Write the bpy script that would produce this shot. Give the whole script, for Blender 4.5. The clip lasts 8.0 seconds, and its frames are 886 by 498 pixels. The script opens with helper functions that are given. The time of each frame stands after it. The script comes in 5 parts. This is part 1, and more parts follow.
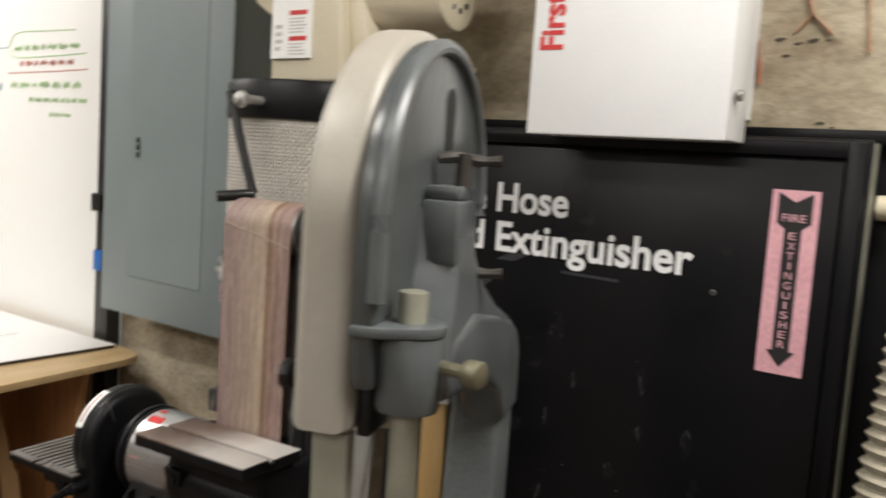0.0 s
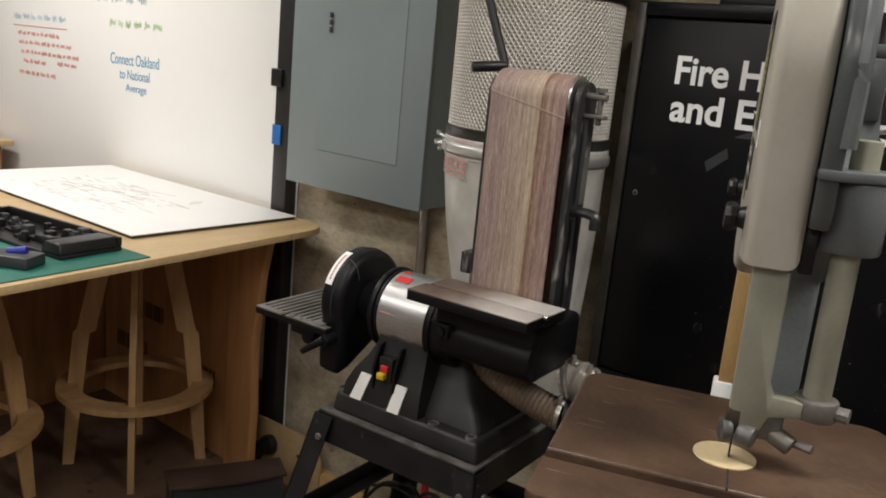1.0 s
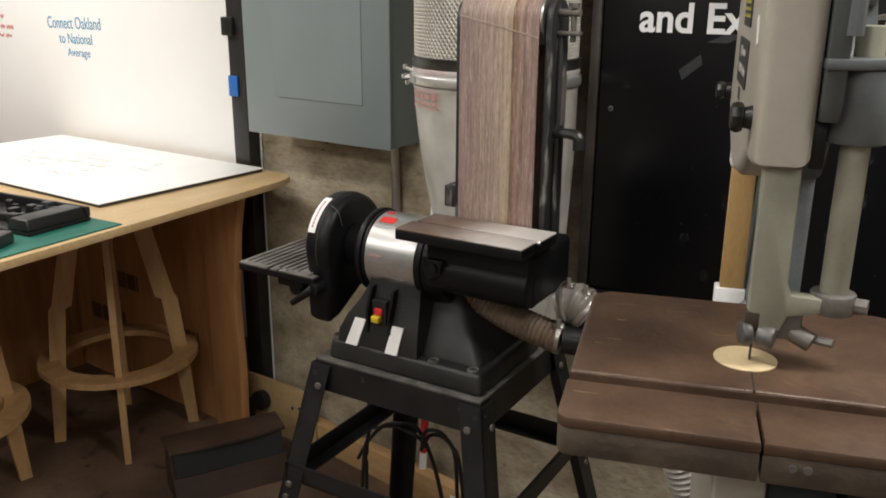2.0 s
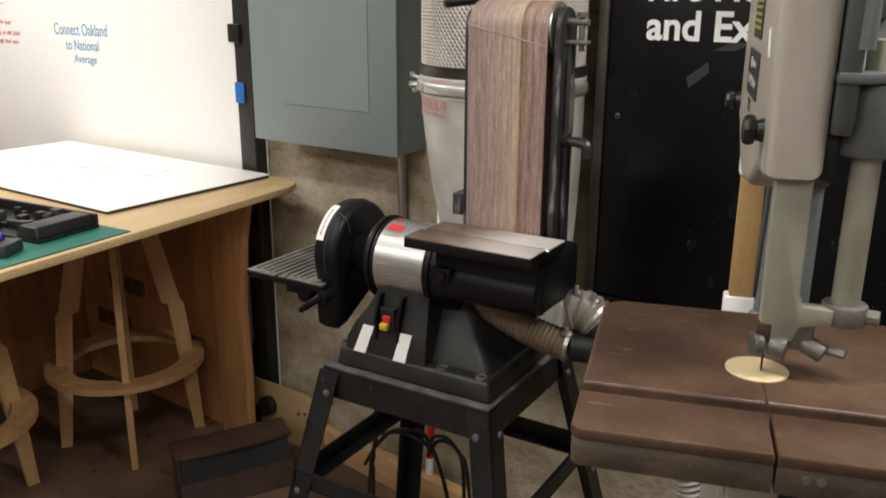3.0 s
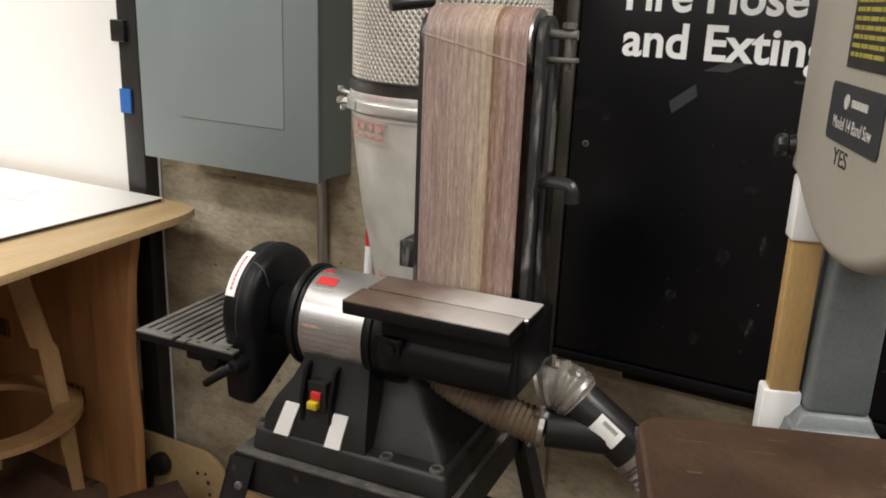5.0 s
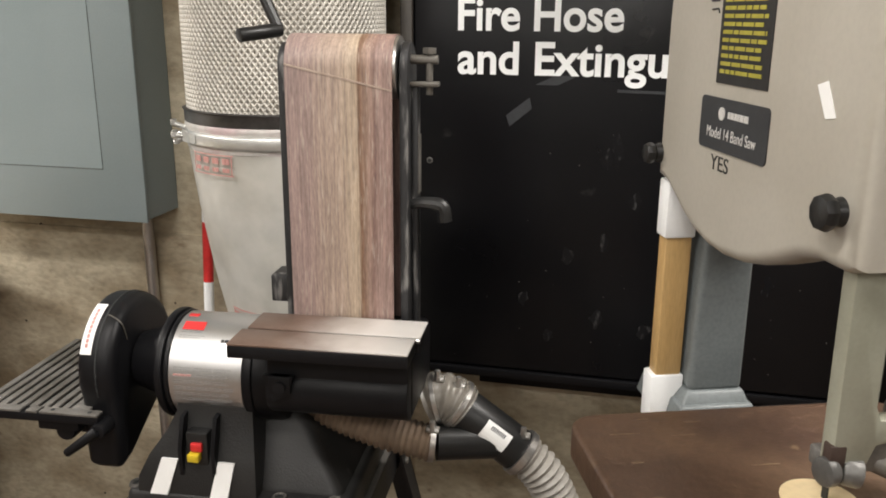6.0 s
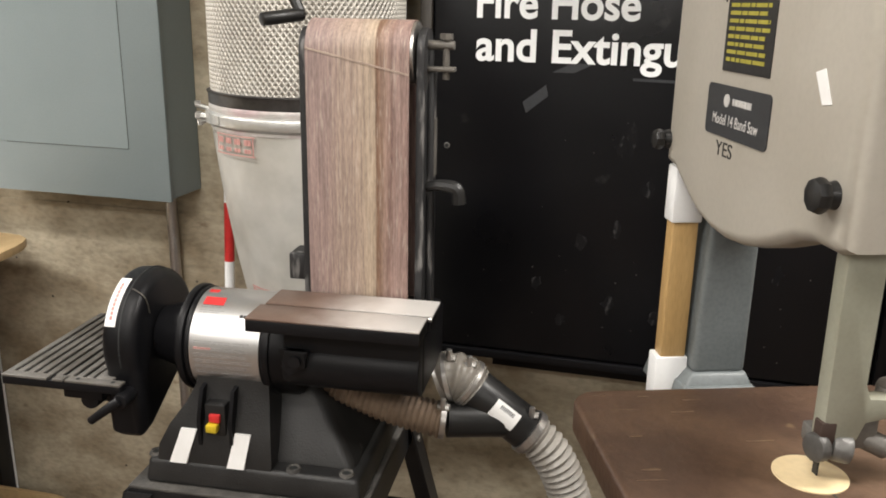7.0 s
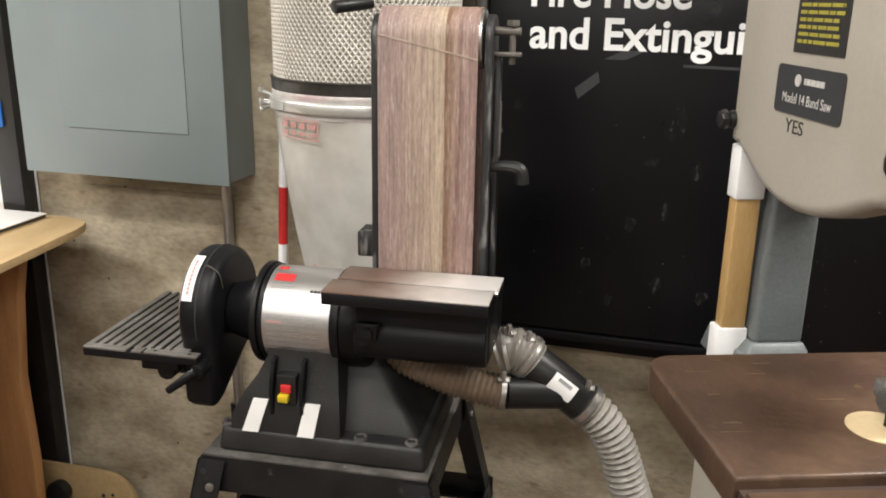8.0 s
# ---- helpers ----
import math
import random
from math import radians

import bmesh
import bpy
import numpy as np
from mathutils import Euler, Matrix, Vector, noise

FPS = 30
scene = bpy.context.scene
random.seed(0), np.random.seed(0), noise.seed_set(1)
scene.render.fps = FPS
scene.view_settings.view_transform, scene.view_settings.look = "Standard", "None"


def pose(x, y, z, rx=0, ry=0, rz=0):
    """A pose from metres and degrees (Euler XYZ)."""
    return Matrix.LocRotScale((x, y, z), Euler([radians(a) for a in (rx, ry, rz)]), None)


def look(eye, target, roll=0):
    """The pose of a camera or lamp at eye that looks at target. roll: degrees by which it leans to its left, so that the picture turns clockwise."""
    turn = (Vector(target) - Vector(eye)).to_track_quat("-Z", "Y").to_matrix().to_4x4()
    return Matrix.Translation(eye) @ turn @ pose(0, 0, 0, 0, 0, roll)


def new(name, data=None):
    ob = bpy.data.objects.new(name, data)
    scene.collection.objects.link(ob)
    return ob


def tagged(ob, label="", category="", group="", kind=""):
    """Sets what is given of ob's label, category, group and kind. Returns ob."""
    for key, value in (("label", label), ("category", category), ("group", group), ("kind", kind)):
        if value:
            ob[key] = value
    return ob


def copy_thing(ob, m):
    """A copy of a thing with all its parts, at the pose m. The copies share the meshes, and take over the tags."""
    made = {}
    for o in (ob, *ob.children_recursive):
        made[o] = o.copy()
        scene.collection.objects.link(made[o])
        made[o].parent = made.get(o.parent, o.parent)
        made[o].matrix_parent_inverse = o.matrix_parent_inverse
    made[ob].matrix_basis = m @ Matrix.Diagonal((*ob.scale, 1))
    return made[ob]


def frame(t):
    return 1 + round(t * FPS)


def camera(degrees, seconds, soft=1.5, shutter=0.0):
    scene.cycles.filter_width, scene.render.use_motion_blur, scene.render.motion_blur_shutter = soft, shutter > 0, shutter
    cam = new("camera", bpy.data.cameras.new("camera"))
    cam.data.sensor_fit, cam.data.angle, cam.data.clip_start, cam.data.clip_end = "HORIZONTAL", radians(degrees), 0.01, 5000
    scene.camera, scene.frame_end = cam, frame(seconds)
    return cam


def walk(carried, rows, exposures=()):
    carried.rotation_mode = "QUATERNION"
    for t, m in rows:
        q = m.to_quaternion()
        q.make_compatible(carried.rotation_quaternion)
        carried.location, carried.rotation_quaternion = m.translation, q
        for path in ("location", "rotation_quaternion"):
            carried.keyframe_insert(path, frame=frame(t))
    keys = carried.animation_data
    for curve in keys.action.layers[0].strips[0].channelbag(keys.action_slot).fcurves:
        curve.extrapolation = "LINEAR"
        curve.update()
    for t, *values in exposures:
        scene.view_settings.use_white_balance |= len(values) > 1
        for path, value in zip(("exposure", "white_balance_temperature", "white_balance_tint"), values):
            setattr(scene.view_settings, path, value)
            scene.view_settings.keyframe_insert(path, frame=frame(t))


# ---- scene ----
cam = camera(55.5, 8.0, soft=1.8, shutter=0.25)
PATH = [
    (0, (0.08, 0.254, 1.513), (-1.075, 1.874, 1.312), 3.9),
    (0.1, (0.051, 0.227, 1.511), (-1.15, 1.811, 1.294), 5.6),
    (0.2, (0.019, 0.197, 1.507), (-1.221, 1.751, 1.284), 6.4),
    (0.3, (-0.002, 0.171, 1.5), (-1.284, 1.689, 1.273), 7.2),
    (0.5, (-0.064, 0.089, 1.495), (-1.392, 1.563, 1.24), 6.6),
    (0.8, (-0.142, -0.013, 1.471), (-1.386, 1.496, 1.049), 5.5),
    (1, (-0.177, -0.029, 1.44), (-1.381, 1.504, 0.994), 5.5),
    (1.5, (-0.214, -0.051, 1.431), (-1.272, 1.561, 0.9), 5.8),
    (1.7, (-0.223, -0.034, 1.426), (-1.334, 1.533, 0.868), 1.5),
    (2.8, (-0.228, -0.052, 1.427), (-1.331, 1.505, 0.829), -0.3),
    (3, (-0.233, -0.046, 1.436), (-1.345, 1.514, 0.86), 0.3),
    (3.5, (-0.281, 0.005, 1.443), (-1.408, 1.574, 0.926), -0.8),
    (4, (-0.366, 0.091, 1.454), (-1.466, 1.672, 0.914), -0.5),
    (4.2, (-0.388, 0.118, 1.448), (-1.441, 1.723, 0.886), -0.6),
    (5.3, (-0.522, 0.18, 1.437), (-1.308, 1.932, 0.878), 3.9),
    (5.5, (-0.55, 0.177, 1.448), (-1.144, 2.008, 0.907), 2.2),
    (6, (-0.608, 0.121, 1.455), (-1.037, 2.0, 0.919), 0.4),
    (6.5, (-0.602, 0.093, 1.454), (-1.045, 1.965, 0.906), 0.9),
    (7, (-0.589, 0.092, 1.452), (-1.065, 1.952, 0.892), 1.1),
    (7.5, (-0.608, 0.065, 1.446), (-1.114, 1.915, 0.879), 1.3),
    (8, (-0.649, 0.012, 1.442), (-1.154, 1.86, 0.869), 1.0),
]
EXPOSURES = [(0, -0.50), (0.5, -0.80), (1.0, -0.69), (1.5, -0.55), (3.0, -0.38), (3.5, -0.48), (4.0, -0.58), (5.5, -0.12), (6.0, 0.06), (6.5, 0.14), (8.0, 0.15)]
walk(cam, [(t, look(eye, target, roll)) for t, eye, target, roll in PATH], EXPOSURES)

# ---- light: fluorescent fixtures under the ceiling ----
scene.view_settings.exposure = 0.0
world = bpy.data.worlds.new("world")
scene.world = world
world.use_nodes = True
world.node_tree.nodes["Background"].inputs[0].default_value = (0.9, 0.95, 1.0, 1)
world.node_tree.nodes["Background"].inputs[1].default_value = 0.02
CEILING = 2.75
FIXTURES = [(-3.5, 0.75, 58.0), (-1.3, 0.10, 27.0), (0.45, 1.00, 50.0), (-3.0, -1.3, 24.0), (-1.0, -1.5, 25.0), (1.0, -1.5, 22.0), (-2.0, -2.8, 14.0), (0.2, -2.8, 14.0)]
for fx, fy, power in FIXTURES:
    data = bpy.data.lights.new("tube_light", "AREA")
    data.shape, data.size, data.size_y, data.energy = "RECTANGLE", 1.2, 0.24, power
    data.color = (1.0, 0.955, 0.90)
    new("tube_light", data).matrix_world = pose(fx, fy, CEILING - 0.085)


# ---- materials ----
def mat(name, c1, c2=None, rough=0.5, metal=0.0, scale=6.0, fine=120.0, bump=0.1, stretch=(1, 1, 1), contrast=(0.35, 0.65),
        c3=None, spot=0.0, rough2=None, random_tint=0.0, transmission=0.0, alpha=1.0, coat=0.0, grain=0.35, spec=0.5):
    m = bpy.data.materials.new(name)
    m.use_nodes = True
    t = m.node_tree
    b = t.nodes["Principled BSDF"]
    co = t.nodes.new("ShaderNodeTexCoord")
    mp = t.nodes.new("ShaderNodeMapping")
    mp.inputs["Scale"].default_value = stretch
    t.links.new(co.outputs["Object"], mp.inputs[0])
    big = t.nodes.new("ShaderNodeTexNoise")
    big.inputs["Scale"].default_value, big.inputs["Detail"].default_value = scale, 6.0
    small = t.nodes.new("ShaderNodeTexNoise")
    small.inputs["Scale"].default_value, small.inputs["Detail"].default_value = fine, 3.0
    t.links.new(mp.outputs[0], big.inputs["Vector"])
    t.links.new(mp.outputs[0], small.inputs["Vector"])
    ramp = t.nodes.new("ShaderNodeValToRGB")
    ramp.color_ramp.elements[0].position, ramp.color_ramp.elements[1].position = contrast
    c2 = c2 or tuple(v * 0.8 for v in c1)
    ramp.color_ramp.elements[0].color, ramp.color_ramp.elements[1].color = (*c2, 1), (*c1, 1)
    t.links.new(big.outputs["Fac"], ramp.inputs[0])
    mix = t.nodes.new("ShaderNodeMix")
    mix.data_type, mix.blend_type = "RGBA", "MULTIPLY"
    mix.inputs[0].default_value = grain
    t.links.new(ramp.outputs[0], mix.inputs[6])
    fr = t.nodes.new("ShaderNodeValToRGB")
    fr.color_ramp.elements[0].position, fr.color_ramp.elements[1].position = 0.3, 0.6
    fr.color_ramp.elements[0].color = (0.55, 0.55, 0.55, 1)
    t.links.new(small.outputs["Fac"], fr.inputs[0])
    t.links.new(fr.outputs[0], mix.inputs[7])
    colour = mix.outputs[2]
    if c3:
        spots = t.nodes.new("ShaderNodeTexNoise")
        spots.inputs["Scale"].default_value, spots.inputs["Detail"].default_value = scale * 3.1, 8.0
        t.links.new(mp.outputs[0], spots.inputs["Vector"])
        sr = t.nodes.new("ShaderNodeValToRGB")
        sr.color_ramp.elements[0].position, sr.color_ramp.elements[1].position = 0.62 - spot, 0.72 - spot
        t.links.new(spots.outputs["Fac"], sr.inputs[0])
        m2 = t.nodes.new("ShaderNodeMix")
        m2.data_type = "RGBA"
        m2.inputs[7].default_value = (*c3, 1)
        t.links.new(sr.outputs[0], m2.inputs[0])
        t.links.new(colour, m2.inputs[6])
        colour = m2.outputs[2]
    if random_tint:
        info = t.nodes.new("ShaderNodeObjectInfo")
        hsv = t.nodes.new("ShaderNodeHueSaturation")
        mr = t.nodes.new("ShaderNodeMapRange")
        mr.inputs[3].default_value, mr.inputs[4].default_value = 1 - random_tint, 1 + random_tint
        t.links.new(info.outputs["Random"], mr.inputs[0])
        t.links.new(mr.outputs[0], hsv.inputs["Value"])
        t.links.new(colour, hsv.inputs["Color"])
        colour = hsv.outputs[0]
    t.links.new(colour, b.inputs["Base Color"])
    rr = t.nodes.new("ShaderNodeMapRange")
    rr.inputs[3].default_value, rr.inputs[4].default_value = rough, rough2 if rough2 is not None else min(1, rough + 0.12)
    t.links.new(big.outputs["Fac"], rr.inputs[0])
    t.links.new(rr.outputs[0], b.inputs["Roughness"])
    b.inputs["Metallic"].default_value = metal
    b.inputs["Transmission Weight"].default_value = transmission
    b.inputs["Alpha"].default_value = alpha
    b.inputs["Coat Weight"].default_value = coat
    b.inputs["Specular IOR Level"].default_value = spec
    if bump:
        bp = t.nodes.new("ShaderNodeBump")
        bp.inputs["Strength"].default_value, bp.inputs["Distance"].default_value = bump, 0.002
        t.links.new(small.outputs["Fac"], bp.inputs["Height"])
        t.links.new(bp.outputs[0], b.inputs["Normal"])
    return m


CONCRETE = mat("concrete", (0.50, 0.44, 0.325), (0.25, 0.20, 0.13), 0.75, scale=4.5, fine=55, bump=0.9, contrast=(0.36, 0.62), c3=(0.17, 0.125, 0.08), spot=-0.03, stretch=(1, 1, 1.7), grain=0.5)
FLOOR = mat("stained_concrete_floor", (0.19, 0.125, 0.085), (0.07, 0.045, 0.030), 0.5, scale=3.5, fine=60, bump=0.3, c3=(0.045, 0.03, 0.022), spot=0.03)
PAINT = mat("wall_paint", (0.30, 0.285, 0.255), None, 0.7, scale=1.5, fine=90, bump=0.15)
CEIL = mat("ceiling_paint", (0.62, 0.60, 0.55), None, 0.8, scale=2, fine=60, bump=0.2)
WHITEBOARD = mat("whiteboard", (0.87, 0.87, 0.86), (0.84, 0.84, 0.83), 0.36, scale=1.2, fine=20, bump=0.0, rough2=0.42, grain=0.02)
BLACKFRAME = mat("black_paint_frame", (0.012, 0.012, 0.013), (0.02, 0.02, 0.02), 0.35, scale=15, bump=0.08)
BLACKDOOR = mat("black_enamel", (0.0065, 0.0065, 0.0075), (0.005, 0.005, 0.006), 0.20, scale=4, fine=200, bump=0.05, c3=(0.034, 0.034, 0.033), spot=-0.08, rough2=0.40, spec=0.22)
GREYPANEL = mat("grey_panel_enamel", (0.225, 0.268, 0.278), (0.20, 0.242, 0.250), 0.40, scale=3, fine=300, bump=0.05, grain=0.12)
CHIP = mat("concrete_chip", (0.09, 0.072, 0.05), (0.05, 0.04, 0.028), 0.8, scale=60, bump=0.2)
GAPGREY = mat("shadowed_gap_grey", (0.075, 0.088, 0.088), None, 0.6, bump=0)
DARKLINE = mat("dark_gap", (0.02, 0.022, 0.022), None, 0.6, bump=0)
SAWBEIGE = mat("saw_beige_enamel", (0.41, 0.385, 0.335), (0.37, 0.345, 0.295), 0.33, scale=9, fine=160, bump=0.05, c3=(0.36, 0.33, 0.27), spot=-0.12, grain=0.1)
SAWGREY = mat("saw_grey_casting", (0.128, 0.142, 0.147), (0.092, 0.102, 0.107), 0.24, scale=12, fine=220, bump=0.05, grain=0.15)
# same paint as SAWGREY, darkened to stand in for the guard's dim reflection
SAWGREY_DIM = mat("saw_grey_dim_reflection", (0.088, 0.098, 0.100), (0.070, 0.078, 0.080), 0.17, scale=12, fine=220, bump=0.04, grain=0.15)
COLGREY = mat("column_grey_paint", (0.15, 0.168, 0.172), (0.125, 0.14, 0.142), 0.4, scale=10, fine=200, bump=0.12)
GUIDE = mat("guide_bare_metal", (0.36, 0.36, 0.29), (0.28, 0.28, 0.22), 0.4, metal=0.25, scale=14, fine=240, bump=0.05, c3=(0.24, 0.22, 0.16), spot=-0.08, grain=0.12)
WHEELGREY = mat("worn_wheel_steel", (0.20, 0.195, 0.185), (0.10, 0.097, 0.092), 0.4, metal=0.4, scale=30, fine=200, bump=0.15)
LOCK = mat("dull_brass", (0.20, 0.185, 0.125), (0.15, 0.135, 0.09), 0.4, metal=0.4, scale=20, fine=200, bump=0.05)
RUST = mat("brown_cast_iron", (0.120, 0.071, 0.043), (0.066, 0.038, 0.025), 0.28, metal=0.15, scale=8, fine=110, contrast=(0.36, 0.66), bump=0.4, c3=(0.185, 0.122, 0.066), spot=-0.06, rough2=0.55, grain=0.45)
APRON = mat("grimy_cast_iron", (0.115, 0.088, 0.062), (0.060, 0.046, 0.034), 0.6, metal=0.1, scale=16, fine=120, bump=0.6, c3=(0.17, 0.13, 0.085), spot=-0.07)
BIRCH = mat("birch_wood", (0.60, 0.44, 0.24), (0.53, 0.37, 0.185), 0.42, scale=5, fine=70, bump=0.08, stretch=(6, 1, 1))
PLY = mat("plywood", (0.50, 0.255, 0.105), (0.36, 0.17, 0.065), 0.5, scale=4, fine=60, bump=0.12, stretch=(7, 7, 1))
STOOLWOOD = mat("stool_wood", (0.56, 0.35, 0.165), (0.44, 0.26, 0.115), 0.45, scale=5, fine=60, bump=0.1, stretch=(6, 6, 1))
GUARDWOOD = mat("guard_wood", (0.50, 0.325, 0.135), (0.44, 0.28, 0.11), 0.4, scale=6, fine=60, bump=0.1, stretch=(8, 8, 1))
WHITE = mat("white_paint", (0.86, 0.875, 0.88), (0.83, 0.845, 0.85), 0.4, scale=8, fine=150, bump=0.03, grain=0.06)
PAPER = mat("paper_sheet", (0.86, 0.86, 0.85), (0.83, 0.83, 0.82), 0.35, scale=4, fine=100, bump=0.02, grain=0.04)
CREAM = mat("cream_enamel", (0.66, 0.60, 0.46), (0.61, 0.55, 0.41), 0.35, scale=7, fine=150, bump=0.02, grain=0.1)
DUCT = mat("beige_duct_plastic", (0.42, 0.385, 0.30), (0.34, 0.31, 0.235), 0.4, scale=9, fine=120, bump=0.05)
IRON = mat("dull_iron", (0.10, 0.092, 0.08), (0.07, 0.064, 0.056), 0.42, metal=0.3, scale=20, fine=200, bump=0.1)
BLACKCAST = mat("black_textured_casting", (0.008, 0.008, 0.009), (0.005, 0.005, 0.006), 0.34, scale=9, fine=420, bump=0.15, c3=(0.026, 0.024, 0.022), spot=-0.1, spec=0.22)
BLACKSTAND = mat("dusty_black_steel", (0.016, 0.016, 0.017), (0.010, 0.010, 0.011), 0.36, scale=12, fine=260, bump=0.35, c3=(0.05, 0.047, 0.043), spot=-0.05, spec=0.32)
DUSTTOP = mat("dust_covered_black_steel", (0.115, 0.108, 0.098), (0.040, 0.038, 0.035), 0.7, scale=22, fine=300, bump=0.3, c3=(0.17, 0.16, 0.145), spot=-0.05)
DUSTYBLACK = mat("dust_streaked_black", (0.018, 0.018, 0.019), (0.010, 0.010, 0.011), 0.5, scale=7, fine=200, bump=0.06, stretch=(3, 3, 0.6), c3=(0.15, 0.145, 0.14), spot=0.05)
DUSTYCAST = mat("dusty_black_casting", (0.025, 0.0245, 0.024), (0.012, 0.012, 0.012), 0.40, scale=10, fine=320, bump=0.25, c3=(0.07, 0.066, 0.060), spot=-0.08, spec=0.4)
PRINTGREY = mat("grey_foil_print", (0.30, 0.30, 0.30), None, 0.6, bump=0)
BLACKPLASTIC = mat("black_plastic", (0.011, 0.011, 0.011), (0.016, 0.016, 0.016), 0.3, scale=20, fine=300, bump=0.1, spec=0.38)
SILVER = mat("silver_label_foil", (0.66, 0.66, 0.66), (0.62, 0.62, 0.62), 0.27, metal=0.95, scale=8, fine=200, bump=0.0, grain=0.05)
STEEL = mat("brushed_steel", (0.55, 0.54, 0.52), (0.42, 0.40, 0.38), 0.28, metal=0.9, scale=10, fine=150, bump=0.06, stretch=(1, 8, 1))
def glare_table_material():
    """Rust-browned iron, with the glare towards one end painted into the colour as pale steel."""
    m = mat("sander_table_iron", (0.20, 0.135, 0.105), (0.13, 0.085, 0.066), 0.30, metal=0.35, scale=7, fine=160, bump=0.06, grain=0.2)
    t = m.node_tree
    b = t.nodes["Principled BSDF"]
    old = b.inputs["Base Color"].links[0].from_socket
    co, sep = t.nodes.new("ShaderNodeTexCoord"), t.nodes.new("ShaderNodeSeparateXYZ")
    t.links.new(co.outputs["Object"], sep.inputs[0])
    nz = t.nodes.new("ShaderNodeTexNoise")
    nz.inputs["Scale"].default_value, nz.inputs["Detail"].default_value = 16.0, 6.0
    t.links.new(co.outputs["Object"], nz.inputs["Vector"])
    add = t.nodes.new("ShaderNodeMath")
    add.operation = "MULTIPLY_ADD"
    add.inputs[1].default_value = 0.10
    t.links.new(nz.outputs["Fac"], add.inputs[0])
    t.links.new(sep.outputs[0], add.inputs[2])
    # pale blend along x stands in for the reflection on the right end
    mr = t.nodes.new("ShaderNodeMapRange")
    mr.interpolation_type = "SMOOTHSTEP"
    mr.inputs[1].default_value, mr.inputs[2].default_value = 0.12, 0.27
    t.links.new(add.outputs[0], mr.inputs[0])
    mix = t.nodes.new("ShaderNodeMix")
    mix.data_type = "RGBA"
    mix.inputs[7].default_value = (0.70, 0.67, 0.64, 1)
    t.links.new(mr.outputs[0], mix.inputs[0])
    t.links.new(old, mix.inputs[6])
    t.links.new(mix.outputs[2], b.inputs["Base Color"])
    return m


TABLESTEEL = glare_table_material()
ALU = mat("cast_aluminium", (0.21, 0.20, 0.185), (0.13, 0.12, 0.105), 0.46, metal=0.5, scale=14, fine=200, bump=0.1)
def belt_material():
    """Sanding belt: streaks along the run of the belt, worn in bands across its width."""
    m = bpy.data.materials.new("sanding_belt")
    m.use_nodes = True
    t = m.node_tree
    b = t.nodes["Principled BSDF"]
    co, sep = t.nodes.new("ShaderNodeTexCoord"), t.nodes.new("ShaderNodeSeparateXYZ")
    t.links.new(co.outputs["Object"], sep.inputs[0])
    noises = []
    for scale, stretch in ((26.0, (3.0, 0.4, 0.16)), (60.0, (5.0, 0.6, 0.18)), (300.0, (1.6, 1, 0.28)), (90.0, (3.0, 1, 0.35))):
        mp, nz = t.nodes.new("ShaderNodeMapping"), t.nodes.new("ShaderNodeTexNoise")
        mp.inputs["Scale"].default_value = stretch
        nz.inputs["Scale"].default_value, nz.inputs["Detail"].default_value = scale, 5.0
        t.links.new(co.outputs["Object"], mp.inputs[0])
        t.links.new(mp.outputs[0], nz.inputs["Vector"])
        noises.append(nz)
    across = t.nodes.new("ShaderNodeMapRange")
    across.inputs[1].default_value, across.inputs[2].default_value = 0.060, 0.212
    t.links.new(sep.outputs[0], across.inputs[0])
    wobble = t.nodes.new("ShaderNodeMath")
    wobble.operation = "MULTIPLY_ADD"
    wobble.inputs[1].default_value, wobble.inputs[2].default_value = 0.13, -0.065
    t.links.new(noises[0].outputs["Fac"], wobble.inputs[0])
    add = t.nodes.new("ShaderNodeMath")
    t.links.new(across.outputs[0], add.inputs[0])
    t.links.new(wobble.outputs[0], add.inputs[1])
    ramp = t.nodes.new("ShaderNodeValToRGB")
    stops = [(0.0, (0.30, 0.215, 0.20)), (0.20, (0.315, 0.225, 0.205)), (0.34, (0.36, 0.27, 0.225)), (0.50, (0.375, 0.283, 0.23)), (0.58, (0.40, 0.31, 0.24)), (0.655, (0.435, 0.34, 0.255)),
             (0.69, (0.17, 0.095, 0.058)), (0.725, (0.20, 0.115, 0.075)), (0.77, (0.32, 0.215, 0.175)), (0.83, (0.22, 0.135, 0.115)), (0.88, (0.31, 0.21, 0.185)), (1.0, (0.26, 0.17, 0.15))]
    el = ramp.color_ramp.elements
    el[0].position, el[0].color = stops[0][0], (*stops[0][1], 1)
    el[1].position, el[1].color = stops[-1][0], (*stops[-1][1], 1)
    for p, c in stops[1:-1]:
        el.new(p).color = (*c, 1)
    t.links.new(add.outputs[0], ramp.inputs[0])
    last = ramp.outputs[0]
    for nz, lo, amount in ((noises[1], 0.52, 0.68), (noises[2], 0.58, 0.55)):
        rr, mx = t.nodes.new("ShaderNodeValToRGB"), t.nodes.new("ShaderNodeMix")
        rr.color_ramp.elements[0].position, rr.color_ramp.elements[1].position = 0.32, 0.68
        rr.color_ramp.elements[0].color, rr.color_ramp.elements[1].color = (lo, lo, lo, 1), (1.15, 1.15, 1.12, 1)
        mx.data_type, mx.blend_type = "RGBA", "MULTIPLY"
        mx.inputs[0].default_value = amount
        t.links.new(nz.outputs["Fac"], rr.inputs[0])
        t.links.new(last, mx.inputs[6])
        t.links.new(rr.outputs[0], mx.inputs[7])
        last = mx.outputs[2]
    fleck, pale = t.nodes.new("ShaderNodeMapRange"), t.nodes.new("ShaderNodeMix")
